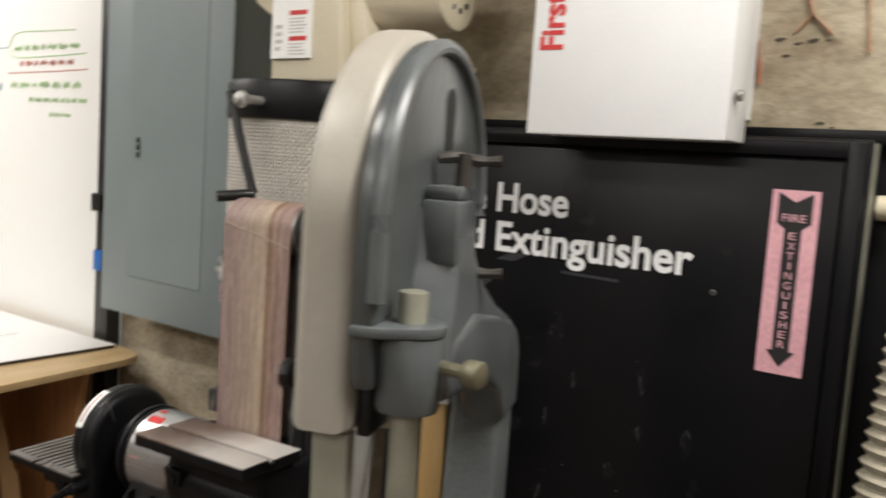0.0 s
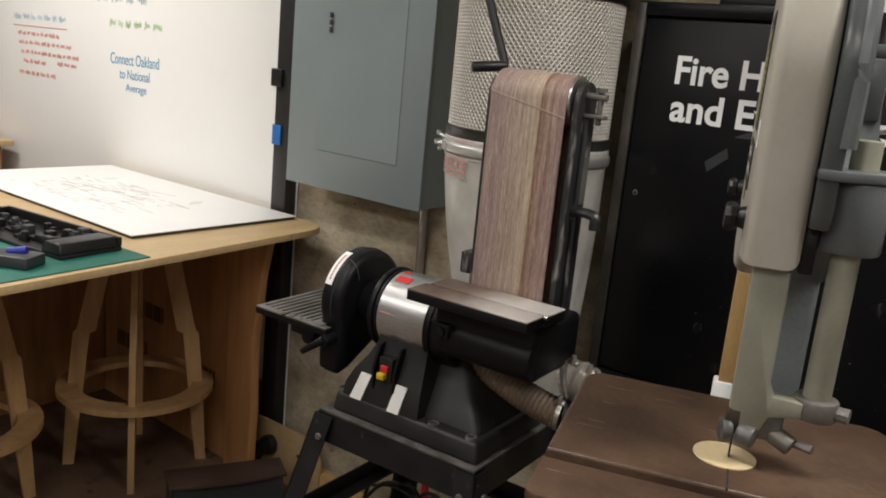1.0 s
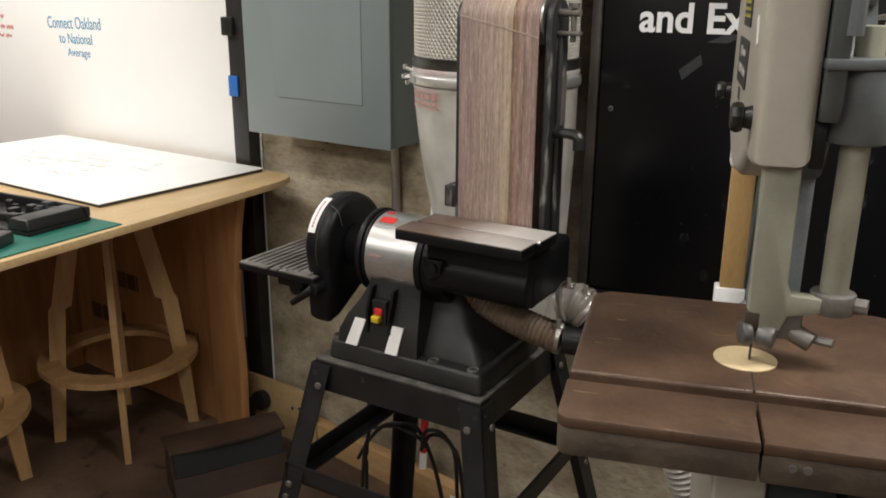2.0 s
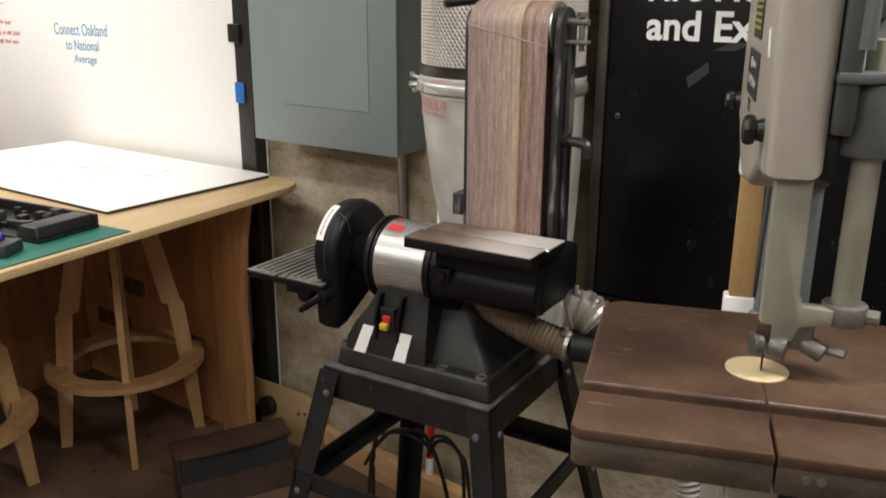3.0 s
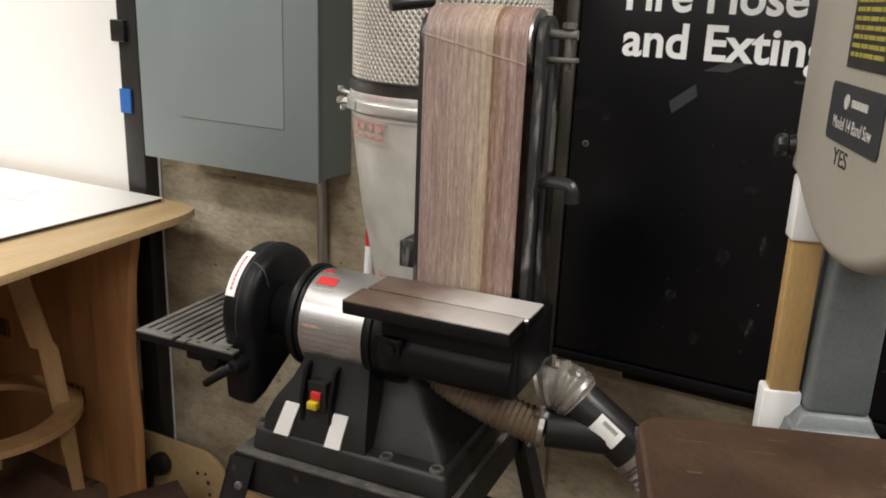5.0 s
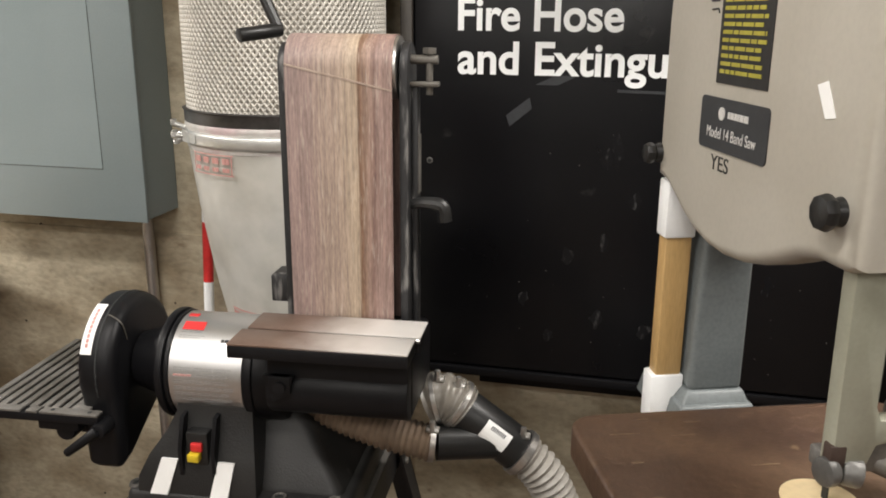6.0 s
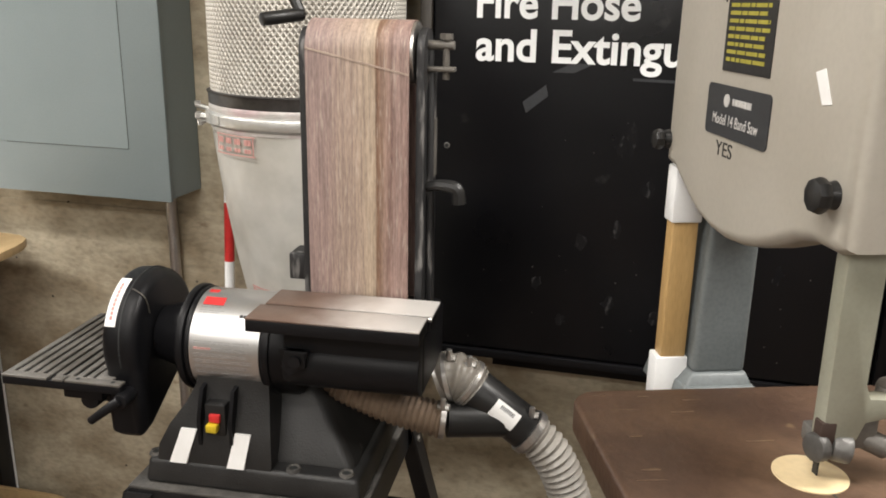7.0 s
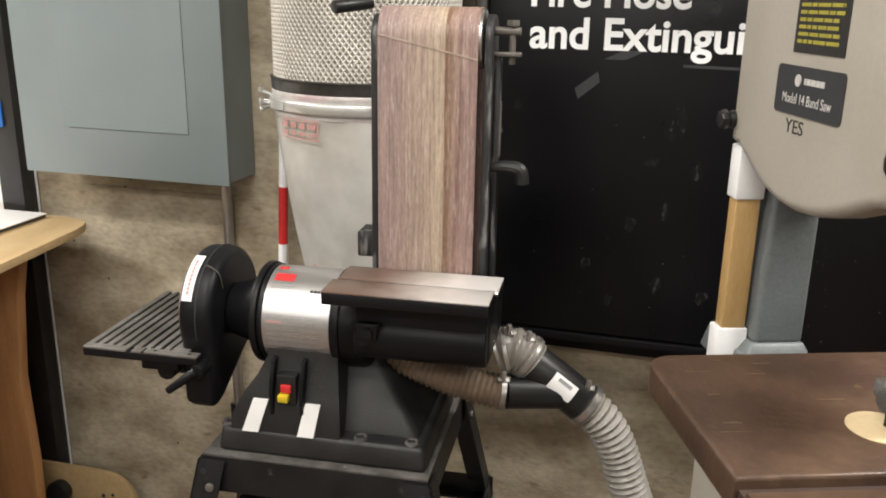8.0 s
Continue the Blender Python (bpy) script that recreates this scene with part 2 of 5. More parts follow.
    fleck.inputs[1].default_value, fleck.inputs[2].default_value, fleck.inputs[4].default_value = 0.56, 0.76, 0.50
    t.links.new(noises[3].outputs["Fac"], fleck.inputs[0])
    pale.data_type = "RGBA"
    pale.inputs[7].default_value = (0.50, 0.43, 0.36, 1)
    t.links.new(fleck.outputs[0], pale.inputs[0])
    t.links.new(last, pale.inputs[6])
    t.links.new(pale.outputs[2], b.inputs["Base Color"])
    b.inputs["Roughness"].default_value = 0.6
    bp = t.nodes.new("ShaderNodeBump")
    bp.inputs["Strength"].default_value, bp.inputs["Distance"].default_value = 0.4, 0.001
    t.links.new(noises[2].outputs["Fac"], bp.inputs["Height"])
    t.links.new(bp.outputs[0], b.inputs["Normal"])
    return m


BELT = belt_material()
SPLICE = mat("pale_splice", (0.40, 0.32, 0.26), (0.34, 0.26, 0.21), 0.6, scale=60, bump=0.05)
FILTER = mat("pleated_filter_cloth", (0.52, 0.49, 0.43), (0.44, 0.41, 0.355), 0.8, scale=8, fine=80, bump=0.2)
GALV = mat("galvanised_steel", (0.62, 0.62, 0.60), (0.52, 0.52, 0.50), 0.32, metal=0.7, scale=14, fine=120, bump=0.03, grain=0.15)
WIRE = mat("galvanised_mesh", (0.56, 0.535, 0.485), (0.47, 0.445, 0.40), 0.5, metal=0.1, scale=20, bump=0)
BAG = mat("clear_plastic_bag", (0.66, 0.65, 0.61), (0.50, 0.48, 0.43), 0.22, scale=6, fine=20, bump=0.35, alpha=0.80, rough2=0.35)
CUFF = mat("folded_clear_plastic", (0.62, 0.60, 0.57), (0.58, 0.44, 0.45), 0.25, scale=9, fine=60, bump=0.2, contrast=(0.36, 0.50), alpha=0.85)
BANDDARK = mat("dark_steel_band", (0.085, 0.082, 0.080), (0.040, 0.038, 0.037), 0.3, metal=0.5, scale=18, fine=200, bump=0.05)
RED = mat("red_print", (0.62, 0.03, 0.03), (0.55, 0.025, 0.025), 0.4, scale=12, bump=0)
REDSOFT = mat("faded_red_print", (0.60, 0.31, 0.28), None, 0.5, bump=0)
YELLOW = mat("yellow_plastic", (0.75, 0.55, 0.03), None, 0.35, bump=0)
YELLOWPRINT = mat("yellow_print", (0.42, 0.38, 0.05), None, 0.5, bump=0)
PINK = mat("pink_label", (0.72, 0.40, 0.44), (0.66, 0.35, 0.40), 0.4, scale=10, bump=0.02)
GREEN = mat("green_cutting_mat", (0.015, 0.16, 0.115), (0.012, 0.13, 0.095), 0.55, scale=12, fine=200, bump=0.15)
BLUE = mat("blue_tape", (0.02, 0.16, 0.55), None, 0.45, bump=0)
INKBLUE = mat("blue_marker", (0.09, 0.33, 0.55), None, 0.6, bump=0)
INKRED = mat("red_marker", (0.72, 0.36, 0.33), None, 0.6, bump=0)
INKGREEN = mat("green_marker", (0.55, 0.78, 0.45), None, 0.6, bump=0)
INKPALE = mat("pale_blue_marker", (0.48, 0.60, 0.70), None, 0.6, bump=0)
PENCIL = mat("soft_pencil", (0.48, 0.46, 0.46), None, 0.6, bump=0)
INKGREY = mat("pencil_print", (0.60, 0.59, 0.57), None, 0.6, bump=0)
HOSEGREY = mat("grey_hose_plastic", (0.34, 0.32, 0.29), (0.27, 0.25, 0.22), 0.35, scale=14, bump=0.05)
HOSECLEAR = mat("clear_hose_plastic", (0.30, 0.28, 0.25), (0.22, 0.20, 0.17), 0.2, scale=14, bump=0.1, alpha=0.75)
HOSEBROWN = mat("dusty_hose_plastic", (0.20, 0.145, 0.10), (0.14, 0.10, 0.07), 0.4, scale=14, bump=0.1)
DARKBOX = mat("dark_brown_box", (0.06, 0.036, 0.027), (0.035, 0.022, 0.017), 0.5, scale=7, fine=80, bump=0.2)
LIDBROWN = mat("brown_grained_lid", (0.085, 0.052, 0.040), (0.055, 0.034, 0.026), 0.4, scale=8, fine=90, bump=0.15)
DECKWOOD = mat("dusty_plywood", (0.46, 0.33, 0.17), (0.38, 0.26, 0.125), 0.55, scale=5, fine=60, bump=0.1, stretch=(1, 7, 1))
SMUDGE = mat("dust_smudge", (0.065, 0.065, 0.064), (0.0065, 0.0065, 0.0075), 0.30, scale=70, fine=300, bump=0.05, contrast=(0.54, 0.74), rough2=0.40, spec=0.22, stretch=(1.6, 1, 0.6))
FRAMEDUST = mat("dust_browned_black_paint", (0.052, 0.044, 0.035), (0.028, 0.024, 0.020), 0.4, scale=14, fine=200, bump=0.1)
INSERT = mat("pale_insert_wood", (0.74, 0.60, 0.37), (0.68, 0.54, 0.32), 0.45, scale=20, fine=150, bump=0.05, grain=0.15)
PLANKWOOD = mat("pale_pine", (0.60, 0.385, 0.19), (0.50, 0.31, 0.145), 0.5, scale=6, fine=60, bump=0.15, stretch=(1, 8, 8))
SCUFF = mat("worn_scuff", (0.165, 0.11, 0.064), (0.115, 0.072, 0.045), 0.5, scale=60, fine=300, bump=0.2, contrast=(0.42, 0.58))
PLATEGREY = mat("dark_nameplate", (0.035, 0.038, 0.042), (0.03, 0.032, 0.036), 0.35, scale=20, bump=0)
BLUEPLASTIC = mat("blue_plastic", (0.02, 0.03, 0.35), None, 0.4, bump=0)
STAMP = mat("dark_stamp_ink", (0.12, 0.065, 0.03), None, 0.6, bump=0)
ORANGE = mat("orange_marking_paint", (0.46, 0.17, 0.09), (0.42, 0.29, 0.19), 0.8, scale=20, bump=0.2)
GLOW = bpy.data.materials.new("lit_diffuser")
GLOW.use_nodes = True
GLOW.node_tree.nodes["Principled BSDF"].inputs["Emission Color"].default_value = (1.0, 0.955, 0.90, 1)
GLOW.node_tree.nodes["Principled BSDF"].inputs["Emission Strength"].default_value = 6.0


# ---- builders ----
def bm_new():
    return bmesh.new()


def box(bm, x0, x1, y0, y1, z0, z1, bevel=0.0, seg=2):
    r = bmesh.ops.create_cube(bm, size=1.0)
    for v in r["verts"]:
        v.co = ((x0 + x1) / 2 + v.co.x * (x1 - x0), (y0 + y1) / 2 + v.co.y * (y1 - y0), (z0 + z1) / 2 + v.co.z * (z1 - z0))
    if bevel:
        edges = list({e for v in r["verts"] for e in v.link_edges})
        bmesh.ops.bevel(bm, geom=edges, offset=bevel, segments=seg, affect="EDGES", profile=0.5)
    return bm


def frustum(bm, low, high, z0, z1, bevel=0.0):
    """A block whose bottom and top are the rectangles (x0, x1, y0, y1)."""
    vs = [bm.verts.new((x, y, z)) for (a, b, c, d), z in ((low, z0), (high, z1)) for x, y in ((a, c), (b, c), (b, d), (a, d))]
    fs = [(3, 2, 1, 0), (4, 5, 6, 7), (0, 1, 5, 4), (1, 2, 6, 5), (2, 3, 7, 6), (3, 0, 4, 7)]
    made = [bm.faces.new([vs[i] for i in f]) for f in fs]
    if bevel:
        bmesh.ops.bevel(bm, geom=list({e for f in made for e in f.edges}), offset=bevel, segments=3, affect="EDGES", profile=0.5)
    return bm


def cyl(bm, p0, p1, r0, r1=None, seg=24, bevel=0.0):
    p0, p1 = Vector(p0), Vector(p1)
    d = p1 - p0
    m = Matrix.Translation((p0 + p1) / 2) @ d.to_track_quat("Z", "Y").to_matrix().to_4x4()
    r = bmesh.ops.create_cone(bm, cap_ends=True, segments=seg, radius1=r0, radius2=r0 if r1 is None else r1, depth=d.length, matrix=m)
    if bevel:
        caps = [f for f in {f for v in r["verts"] for f in v.link_faces} if len(f.verts) > 4]
        bmesh.ops.bevel(bm, geom=list({e for f in caps for e in f.edges}), offset=bevel, segments=2, affect="EDGES", profile=0.5)
    return bm


def prism(bm, outline, axis, a, b, bevel=0.0, seg=2):
    """The outline, pairs in the two other axes, drawn out along the axis from a to b."""
    def at(p, q, w):
        return {"x": (w, p, q), "y": (p, w, q), "z": (p, q, w)}[axis]
    low = [bm.verts.new(at(p, q, a)) for p, q in outline]
    high = [bm.verts.new(at(p, q, b)) for p, q in outline]
    n = len(outline)
    made = [bm.faces.new(low[::-1]), bm.faces.new(high)]
    made += [bm.faces.new((low[i], low[(i + 1) % n], high[(i + 1) % n], high[i])) for i in range(n)]
    bmesh.ops.recalc_face_normals(bm, faces=made)
    if bevel:
        edges = list({e for f in made[:2] for e in f.edges})
        bmesh.ops.bevel(bm, geom=edges, offset=bevel, segments=seg, affect="EDGES", profile=0.5)
    return bm


def arc(cx, cy, r, a0, a1, n):
    return [(cx + r * math.cos(radians(a0 + (a1 - a0) * i / n)), cy + r * math.sin(radians(a0 + (a1 - a0) * i / n))) for i in range(n + 1)]


def glide(points, n):
    """A smooth line through the points."""
    p = [Vector(q) for q in points]
    p = [2 * p[0] - p[1], *p, 2 * p[-1] - p[-2]]
    out = []
    for i in range(1, len(p) - 2):
        for k in range(n):
            t = k / n
            out.append(0.5 * ((2 * p[i]) + (p[i + 1] - p[i - 1]) * t + (2 * p[i - 1] - 5 * p[i] + 4 * p[i + 1] - p[i + 2]) * t * t
                              + (3 * p[i] - p[i - 1] - 3 * p[i + 1] + p[i + 2]) * t ** 3))
    return out + [p[-2]]


def sweep(bm, line, radius, seg=12):
    """A tube along the line; radius is a number or a function of the step."""
    rings, n = [], len(line)
    up = Vector((0, 0, 1))
    for i, p in enumerate(line):
        d = (line[min(i + 1, n - 1)] - line[max(i - 1, 0)]).normalized()
        s = d.cross(up)
        s = s.normalized() if s.length > 0.05 else d.cross(Vector((1, 0, 0))).normalized()
        w = s.cross(d)
        r = radius(i) if callable(radius) else radius
        rings.append([bm.verts.new(p + r * (math.cos(2 * math.pi * k / seg) * s + math.sin(2 * math.pi * k / seg) * w)) for k in range(seg)])
    for a, b in zip(rings, rings[1:]):
        for k in range(seg):
            bm.faces.new((a[k], a[(k + 1) % seg], b[(k + 1) % seg], b[k]))
    bm.faces.new(rings[0][::-1])
    bm.faces.new(rings[-1])
    return bm


def lathe(bm, profile, at=(0, 0, 0), seg=48, caps=True):
    """Rings (radius, z) round the upright axis at a place."""
    rings = [[bm.verts.new((at[0] + r * math.cos(2 * math.pi * k / seg), at[1] + r * math.sin(2 * math.pi * k / seg), at[2] + z)) for k in range(seg)] for r, z in profile]
    for a, b in zip(rings, rings[1:]):
        for k in range(seg):
            bm.faces.new((a[k], a[(k + 1) % seg], b[(k + 1) % seg], b[k]))
    if caps:
        bm.faces.new(rings[0][::-1])
        bm.faces.new(rings[-1])
    return bm


def finish(name, bm, material, smooth=35):
    bmesh.ops.recalc_face_normals(bm, faces=bm.faces)
    me = bpy.data.meshes.new(name)
    bm.to_mesh(me)
    bm.free()
    me.materials.append(material)
    me.shade_smooth()
    me.set_sharp_from_angle(angle=radians(smooth))
    return me


def part(name, bm, material, parent, label="", smooth=35):
    ob = new(name, finish(name, bm, material, smooth))
    ob.parent = parent
    return tagged(ob, label)


def thing(name, m, label, category, group="", kind=""):
    ob = new(name)
    ob.empty_display_size = 0.05
    ob.matrix_world = m
    return tagged(ob, label, category, group, kind)


def solid(name, bm, material, label, category, m=None, kind="", group="", smooth=35):
    ob = new(name, finish(name, bm, material, smooth))
    if m is not None:
        ob.matrix_world = m
    return tagged(ob, label, category, group, kind)


def lettering(name, words, m, width, height, material, parent, bold=0.0, depth=0.001, split=False):
    """Words as a thin mesh whose box is width x height, standing in the local x-y plane of m."""
    cu = bpy.data.curves.new(name, "FONT")
    cu.body, cu.extrude, cu.offset = words, 0.01, bold
    ob = bpy.data.objects.new(name, cu)
    scene.collection.objects.link(ob)
    me = bpy.data.meshes.new_from_object(ob.evaluated_get(bpy.context.evaluated_depsgraph_get()))
    bpy.data.objects.remove(ob)
    xs, ys = [v.co.x for v in me.vertices], [v.co.y for v in me.vertices]
    x0, y0 = min(xs), min(ys)
    base = min(y0, 0.0)
    sx, sy = width / (max(xs) - x0), height / (max(ys) - base)
    for v in me.vertices:
        v.co = m @ Vector(((v.co.x - x0) * sx, (v.co.y - base) * sy, v.co.z * depth / 0.02))
    me.materials.clear()
    me.materials.append(material)
    if not split:
        ob = new(name, me)
        ob.parent = parent
        return ob
    bm = bmesh.new()
    bm.from_mesh(me)
    left, groups = set(bm.verts), []
    while left:
        stack, island = [left.pop()], []
        while stack:
            v = stack.pop()
            island.append(v)
            for e in v.link_edges:
                w = e.other_vert(v)
                if w in left:
                    left.remove(w)
                    stack.append(w)
        inv = m.inverted()
        xs = [(inv @ v.co).x for v in island]
        groups.append([min(xs), max(xs), island])
    groups.sort(key=lambda g: g[0])
    joined = []
    for g in groups:
        if joined and g[0] < joined[-1][1] - 0.4 * (g[1] - g[0]):
            joined[-1][1] = max(joined[-1][1], g[1])
            joined[-1][2] += g[2]
        else:
            joined.append(g)
    for _, _, island in joined:
        keep = set(island)
        copy = bmesh.new()
        new_v = {v: copy.verts.new(v.co) for v in island}
        for f in {f for v in island for f in v.link_faces}:
            copy.faces.new([new_v[v] for v in f.verts])
        data = bpy.data.meshes.new(name)
        copy.to_mesh(data)
        copy.free()
        data.materials.append(material)
        new(name, data).parent = parent
    bm.free()


def strip_bars(bm, m, width, height, rows, fill=0.5, ragged=0.3, thick=0.0008, seed=1):
    """Bars in the place of small print, in the local x-y plane of m."""
    rng = random.Random(seed)
    step = height / rows
    for i in range(rows):
        y = height - (i + 0.5) * step
        w = width * (1 - ragged * rng.random())
        x = 0.0
        while x < w - 0.001:
            l = min(w - x, width * (0.08 + 0.22 * rng.random()))
            q = bmesh.ops.create_cube(bm, size=1.0)["verts"]
            for v in q:
                v.co = m @ Vector((x + (v.co.x + 0.5) * l, y + v.co.y * step * fill, (v.co.z + 0.5) * thick))
            x += l + width * 0.03
    return bm


def facing_front(x, y, z):
    """Local x runs to the right along the wall, local y up, out of the wall towards the room."""
    return Matrix(((1, 0, 0, x), (0, 0, -1, y), (0, 1, 0, z), (0, 0, 0, 1)))


# ---- the room ----
def structure(name, x0, x1, y0, y1, z0, z1, material, label, category):
    bm = bm_new()
    box(bm, x0, x1, y0, y1, z0, z1)
    return solid(name, bm, material, label, category, kind="structure")


WALL = 1.79
structure("floor", -6.0, 2.6, -3.6, 2.0, -0.1, 0.0, FLOOR, "dark stained concrete workshop floor, dusty", "floor")
structure("wall_north", -6.0, 2.6, WALL, 2.0, 0.0, CEILING, CONCRETE, "bare beige board-marked concrete wall", "wall")
structure("wall_west", -6.0, -5.8, -3.6, WALL, 0.0, CEILING, PAINT, "plain off-white painted wall", "wall")
structure("wall_east", 2.4, 2.6, -3.6, WALL, 0.0, CEILING, PAINT, "plain off-white painted wall", "wall")
structure("wall_south", -5.8, 2.4, -3.6, -3.4, 0.0, CEILING, PAINT, "plain off-white painted wall", "wall")
structure("ceiling", -6.0, 2.6, -3.6, 2.0, CEILING, CEILING + 0.1, CEIL, "plain pale workshop ceiling", "ceiling")

# faded orange marking strokes on the concrete above the black cabinet
for x0, z0, x1, z1, w in ((-0.300, 1.875, -0.279, 1.806, 0.020), (-0.281, 1.808, -0.247, 1.772, 0.015), (-0.281, 1.805, -0.307, 1.776, 0.008), (-0.199, 1.860, -0.187, 1.740, 0.013), (-0.364, 1.765, -0.356, 1.688, 0.014), (-0.09, 1.85, -0.07, 1.76, 0.013)):
    bm = bm_new()
    d = Vector((x1 - x0, 0, z1 - z0))
    m = Matrix.Translation((x0, WALL - 0.002, z0)) @ d.to_track_quat("X", "Y").to_matrix().to_4x4()
    for i in range(6):
        a = 0.5 + 0.5 * math.sin(i * 1.9 + x0 * 40)
        q = bmesh.ops.create_cube(bm, size=1.0)["verts"]
        for v in q:
            v.co = m @ Vector(((i + 0.5 + v.co.x) / 6 * d.length, v.co.y * 0.002, v.co.z * w * (0.85 + 0.25 * a)))
    solid("marking_stroke", bm, ORANGE, "faded orange paint stroke on bare concrete wall", "marking", kind="structure", group="wall markings")

for fx, fy, power in FIXTURES:
    lamp = thing("ceiling_light", pose(fx, fy, CEILING), "long lit fluorescent ceiling light fixture, white", "ceiling light", "ceiling lights")
    part("housing", box(bm_new(), -0.64, 0.64, -0.15, 0.15, -0.06, 0.0, 0.008), WHITE, lamp)
    part("diffuser", box(bm_new(), -0.61, 0.61, -0.125, 0.125, -0.075, -0.0605, 0.004), GLOW, lamp, "lit white diffuser")


# ---- whiteboard on the wall ----
BOARD_Y = 1.742
board = thing("whiteboard", pose(0, BOARD_Y, 0), "large white marker board with coloured handwriting and black edge post", "whiteboard")
part("board", box(bm_new(), -5.2, -2.292, 0.0, 0.03, 0.30, 2.35, 0.002), WHITEBOARD, board, "glossy white board surface")
part("edge_trim", box(bm_new(), -2.2215, -2.2195, 0.037, 0.043, 0.12, 2.38), WHITE, board, "thin white edge strip")
part("edge_post", box(bm_new(), -2.290, -2.222, -0.008, 0.044, 0.10, 2.40, 0.002), BLACKFRAME, board, "black upright edge post")
def scrawl(bm, x0, z0, x1, z1, h, seed, thick=0.0015):
    """One line of words that cannot be read, as joined-up strokes."""
    rng = random.Random(seed)
    x, slope = x0, (z1 - z0) / (x1 - x0)
    while x < x1:
        n = rng.randint(6, 14)
        pts = [Vector((x + i * h * 0.17, -0.0010, z0 + (x - x0) * slope + h * 0.5 * rng.uniform(0.3, 1) * (1 if i % 2 else -1))) for i in range(n)]
        sweep(bm, glide(pts, 2), thick, 4)
        x += n * h * 0.17 + h * 0.5


def underline(bm, *points):
    sweep(bm, glide([(x, -0.001, z) for x, z in points], 6), 0.0019, 4)


bm = bm_new()
LINES = ((-4.04, 1.888, -3.68, 0.026), (-4.05, 1.767, -3.67, 0.029), (-4.0, 1.71, -3.56, 0.026), (-4.7, 1.787, -4.22, 0.030), (-4.62, 1.646, -4.28, 0.030), (-4.36, 1.61, -4.26, 0.015),
         (-3.96, 1.582, -3.9, 0.017), (-3.8, 1.58, -3.66, 0.018), (-3.98, 1.552, -3.89, 0.017), (-3.97, 1.515, -3.88, 0.016), (-3.8, 1.53, -3.64, 0.016))
for k, (x0, z, x1, h) in enumerate(LINES):
    scrawl(bm, x0, z, x1, z, h, 40 + k)
for k, (x0, z, x1) in enumerate(((-4.05, 1.366, -3.69), (-4.04, 1.328, -3.58), (-4.02, 1.288, -3.56), (-4.0, 1.249, -3.81), (-3.7, 1.255, -3.57), (-4.04, 1.199, -3.75), (-2.77, 1.751, -2.44))):
    scrawl(bm, x0, z, x1, z, 0.021, 60 + k)
underline(bm, (-2.85, 1.720), (-2.6, 1.723), (-2.37, 1.728))
underline(bm, (-4.09, 1.788), (-3.8, 1.795), (-3.54, 1.794))
underline(bm, (-4.66, 1.814), (-4.4, 1.826), (-4.25, 1.831))
underline(bm, (-4.09, 1.605), (-3.8, 1.606), (-3.59, 1.603))
underline(bm, (-4.09, 1.397), (-3.62, 1.399))
tagged(part("red_handwriting", bm, INKRED, board, "red marker handwriting"), kind="stuff")
bm = bm_new()
for k, (x0, z, x1, h) in enumerate(((-3.29, 1.758, -3.0, 0.021), (-3.94, 1.64, -3.68, 0.035), (-3.29, 1.443, -2.96, 0.033), (-2.81, 1.802, -2.42, 0.024), (-2.83, 1.68, -2.42, 0.027), (-2.71, 1.632, -2.41, 0.019), (-2.58, 1.585, -2.46, 0.016))):
    scrawl(bm, x0, z, x1, z, h, 80 + k)
underline(bm, (-2.846, 1.81), (-2.792, 1.852), (-2.6, 1.853), (-2.442, 1.851))
underline(bm, (-2.846, 1.80), (-2.801, 1.772), (-2.6, 1.772), (-2.38, 1.777))
tagged(part("green_handwriting", bm, INKGREEN, board, "pale green marker handwriting"), kind="stuff")
bm = bm_new()
for k, (x0, z, x1, h) in enumerate(((-4.55, 1.909, -4.21, 0.040), (-4.11, 1.818, -3.55, 0.034), (-4.08, 1.437, -3.68, 0.032), (-3.21, 1.675, -2.88, 0.032), (-3.4, 1.536, -3.04, 0.043), (-3.41, 1.81, -2.96, 0.042))):
    scrawl(bm, x0, z, x1, z, h, 90 + k)
underline(bm, (-3.60, 1.757), (-3.40, 1.752))
underline(bm, (-2.93, 1.805), (-2.85, 1.806))
tagged(part("pale_handwriting", bm, INKPALE, board, "pale blue marker handwriting"), kind="stuff")
for words, x, z, w, h in (("Connect Oakland", -3.285, 1.292, 0.330, 0.042), ("to National", -3.22, 1.240, 0.205, 0.036), ("Average", -3.175, 1.186, 0.140, 0.038)):
    lettering("blue_handwriting", words, facing_front(x, -0.0005, z), w, h, INKBLUE, board)
solid("binder_clip", box(bm_new(), -2.305, -2.255, 1.722, 1.7405, 1.297, 1.352, 0.004), BLACKPLASTIC, "black clip on whiteboard edge", "clip")
solid("tape_tab", box(bm_new(), -2.292, -2.252, 1.727, 1.7335, 1.115, 1.178, 0.002), BLUE, "blue tape tab stuck on whiteboard edge", "tape")

# ---- electrical panel ----
panel = thing("electrical_panel", pose(-1.861, 1.657, 1.03), "grey steel electrical breaker panel cabinet on concrete wall", "electrical panel")
part("body", box(bm_new(), -0.262, 0.262, 0.006, 0.131, 0.004, 1.05), GREYPANEL, panel)
part("cover", box(bm_new(), -0.268, 0.268, -0.003, 0.006, 0.0, 1.056, 0.0015), GREYPANEL, panel)
bm = bm_new()
box(bm, -0.135, 0.1755, -0.0038, -0.003, 0.1095, 0.1108)
box(bm, 0.1745, 0.1755, -0.0038, -0.003, 0.1108, 0.95)
part("door_gap", bm, GAPGREY, panel, "thin dark gap round the panel door")
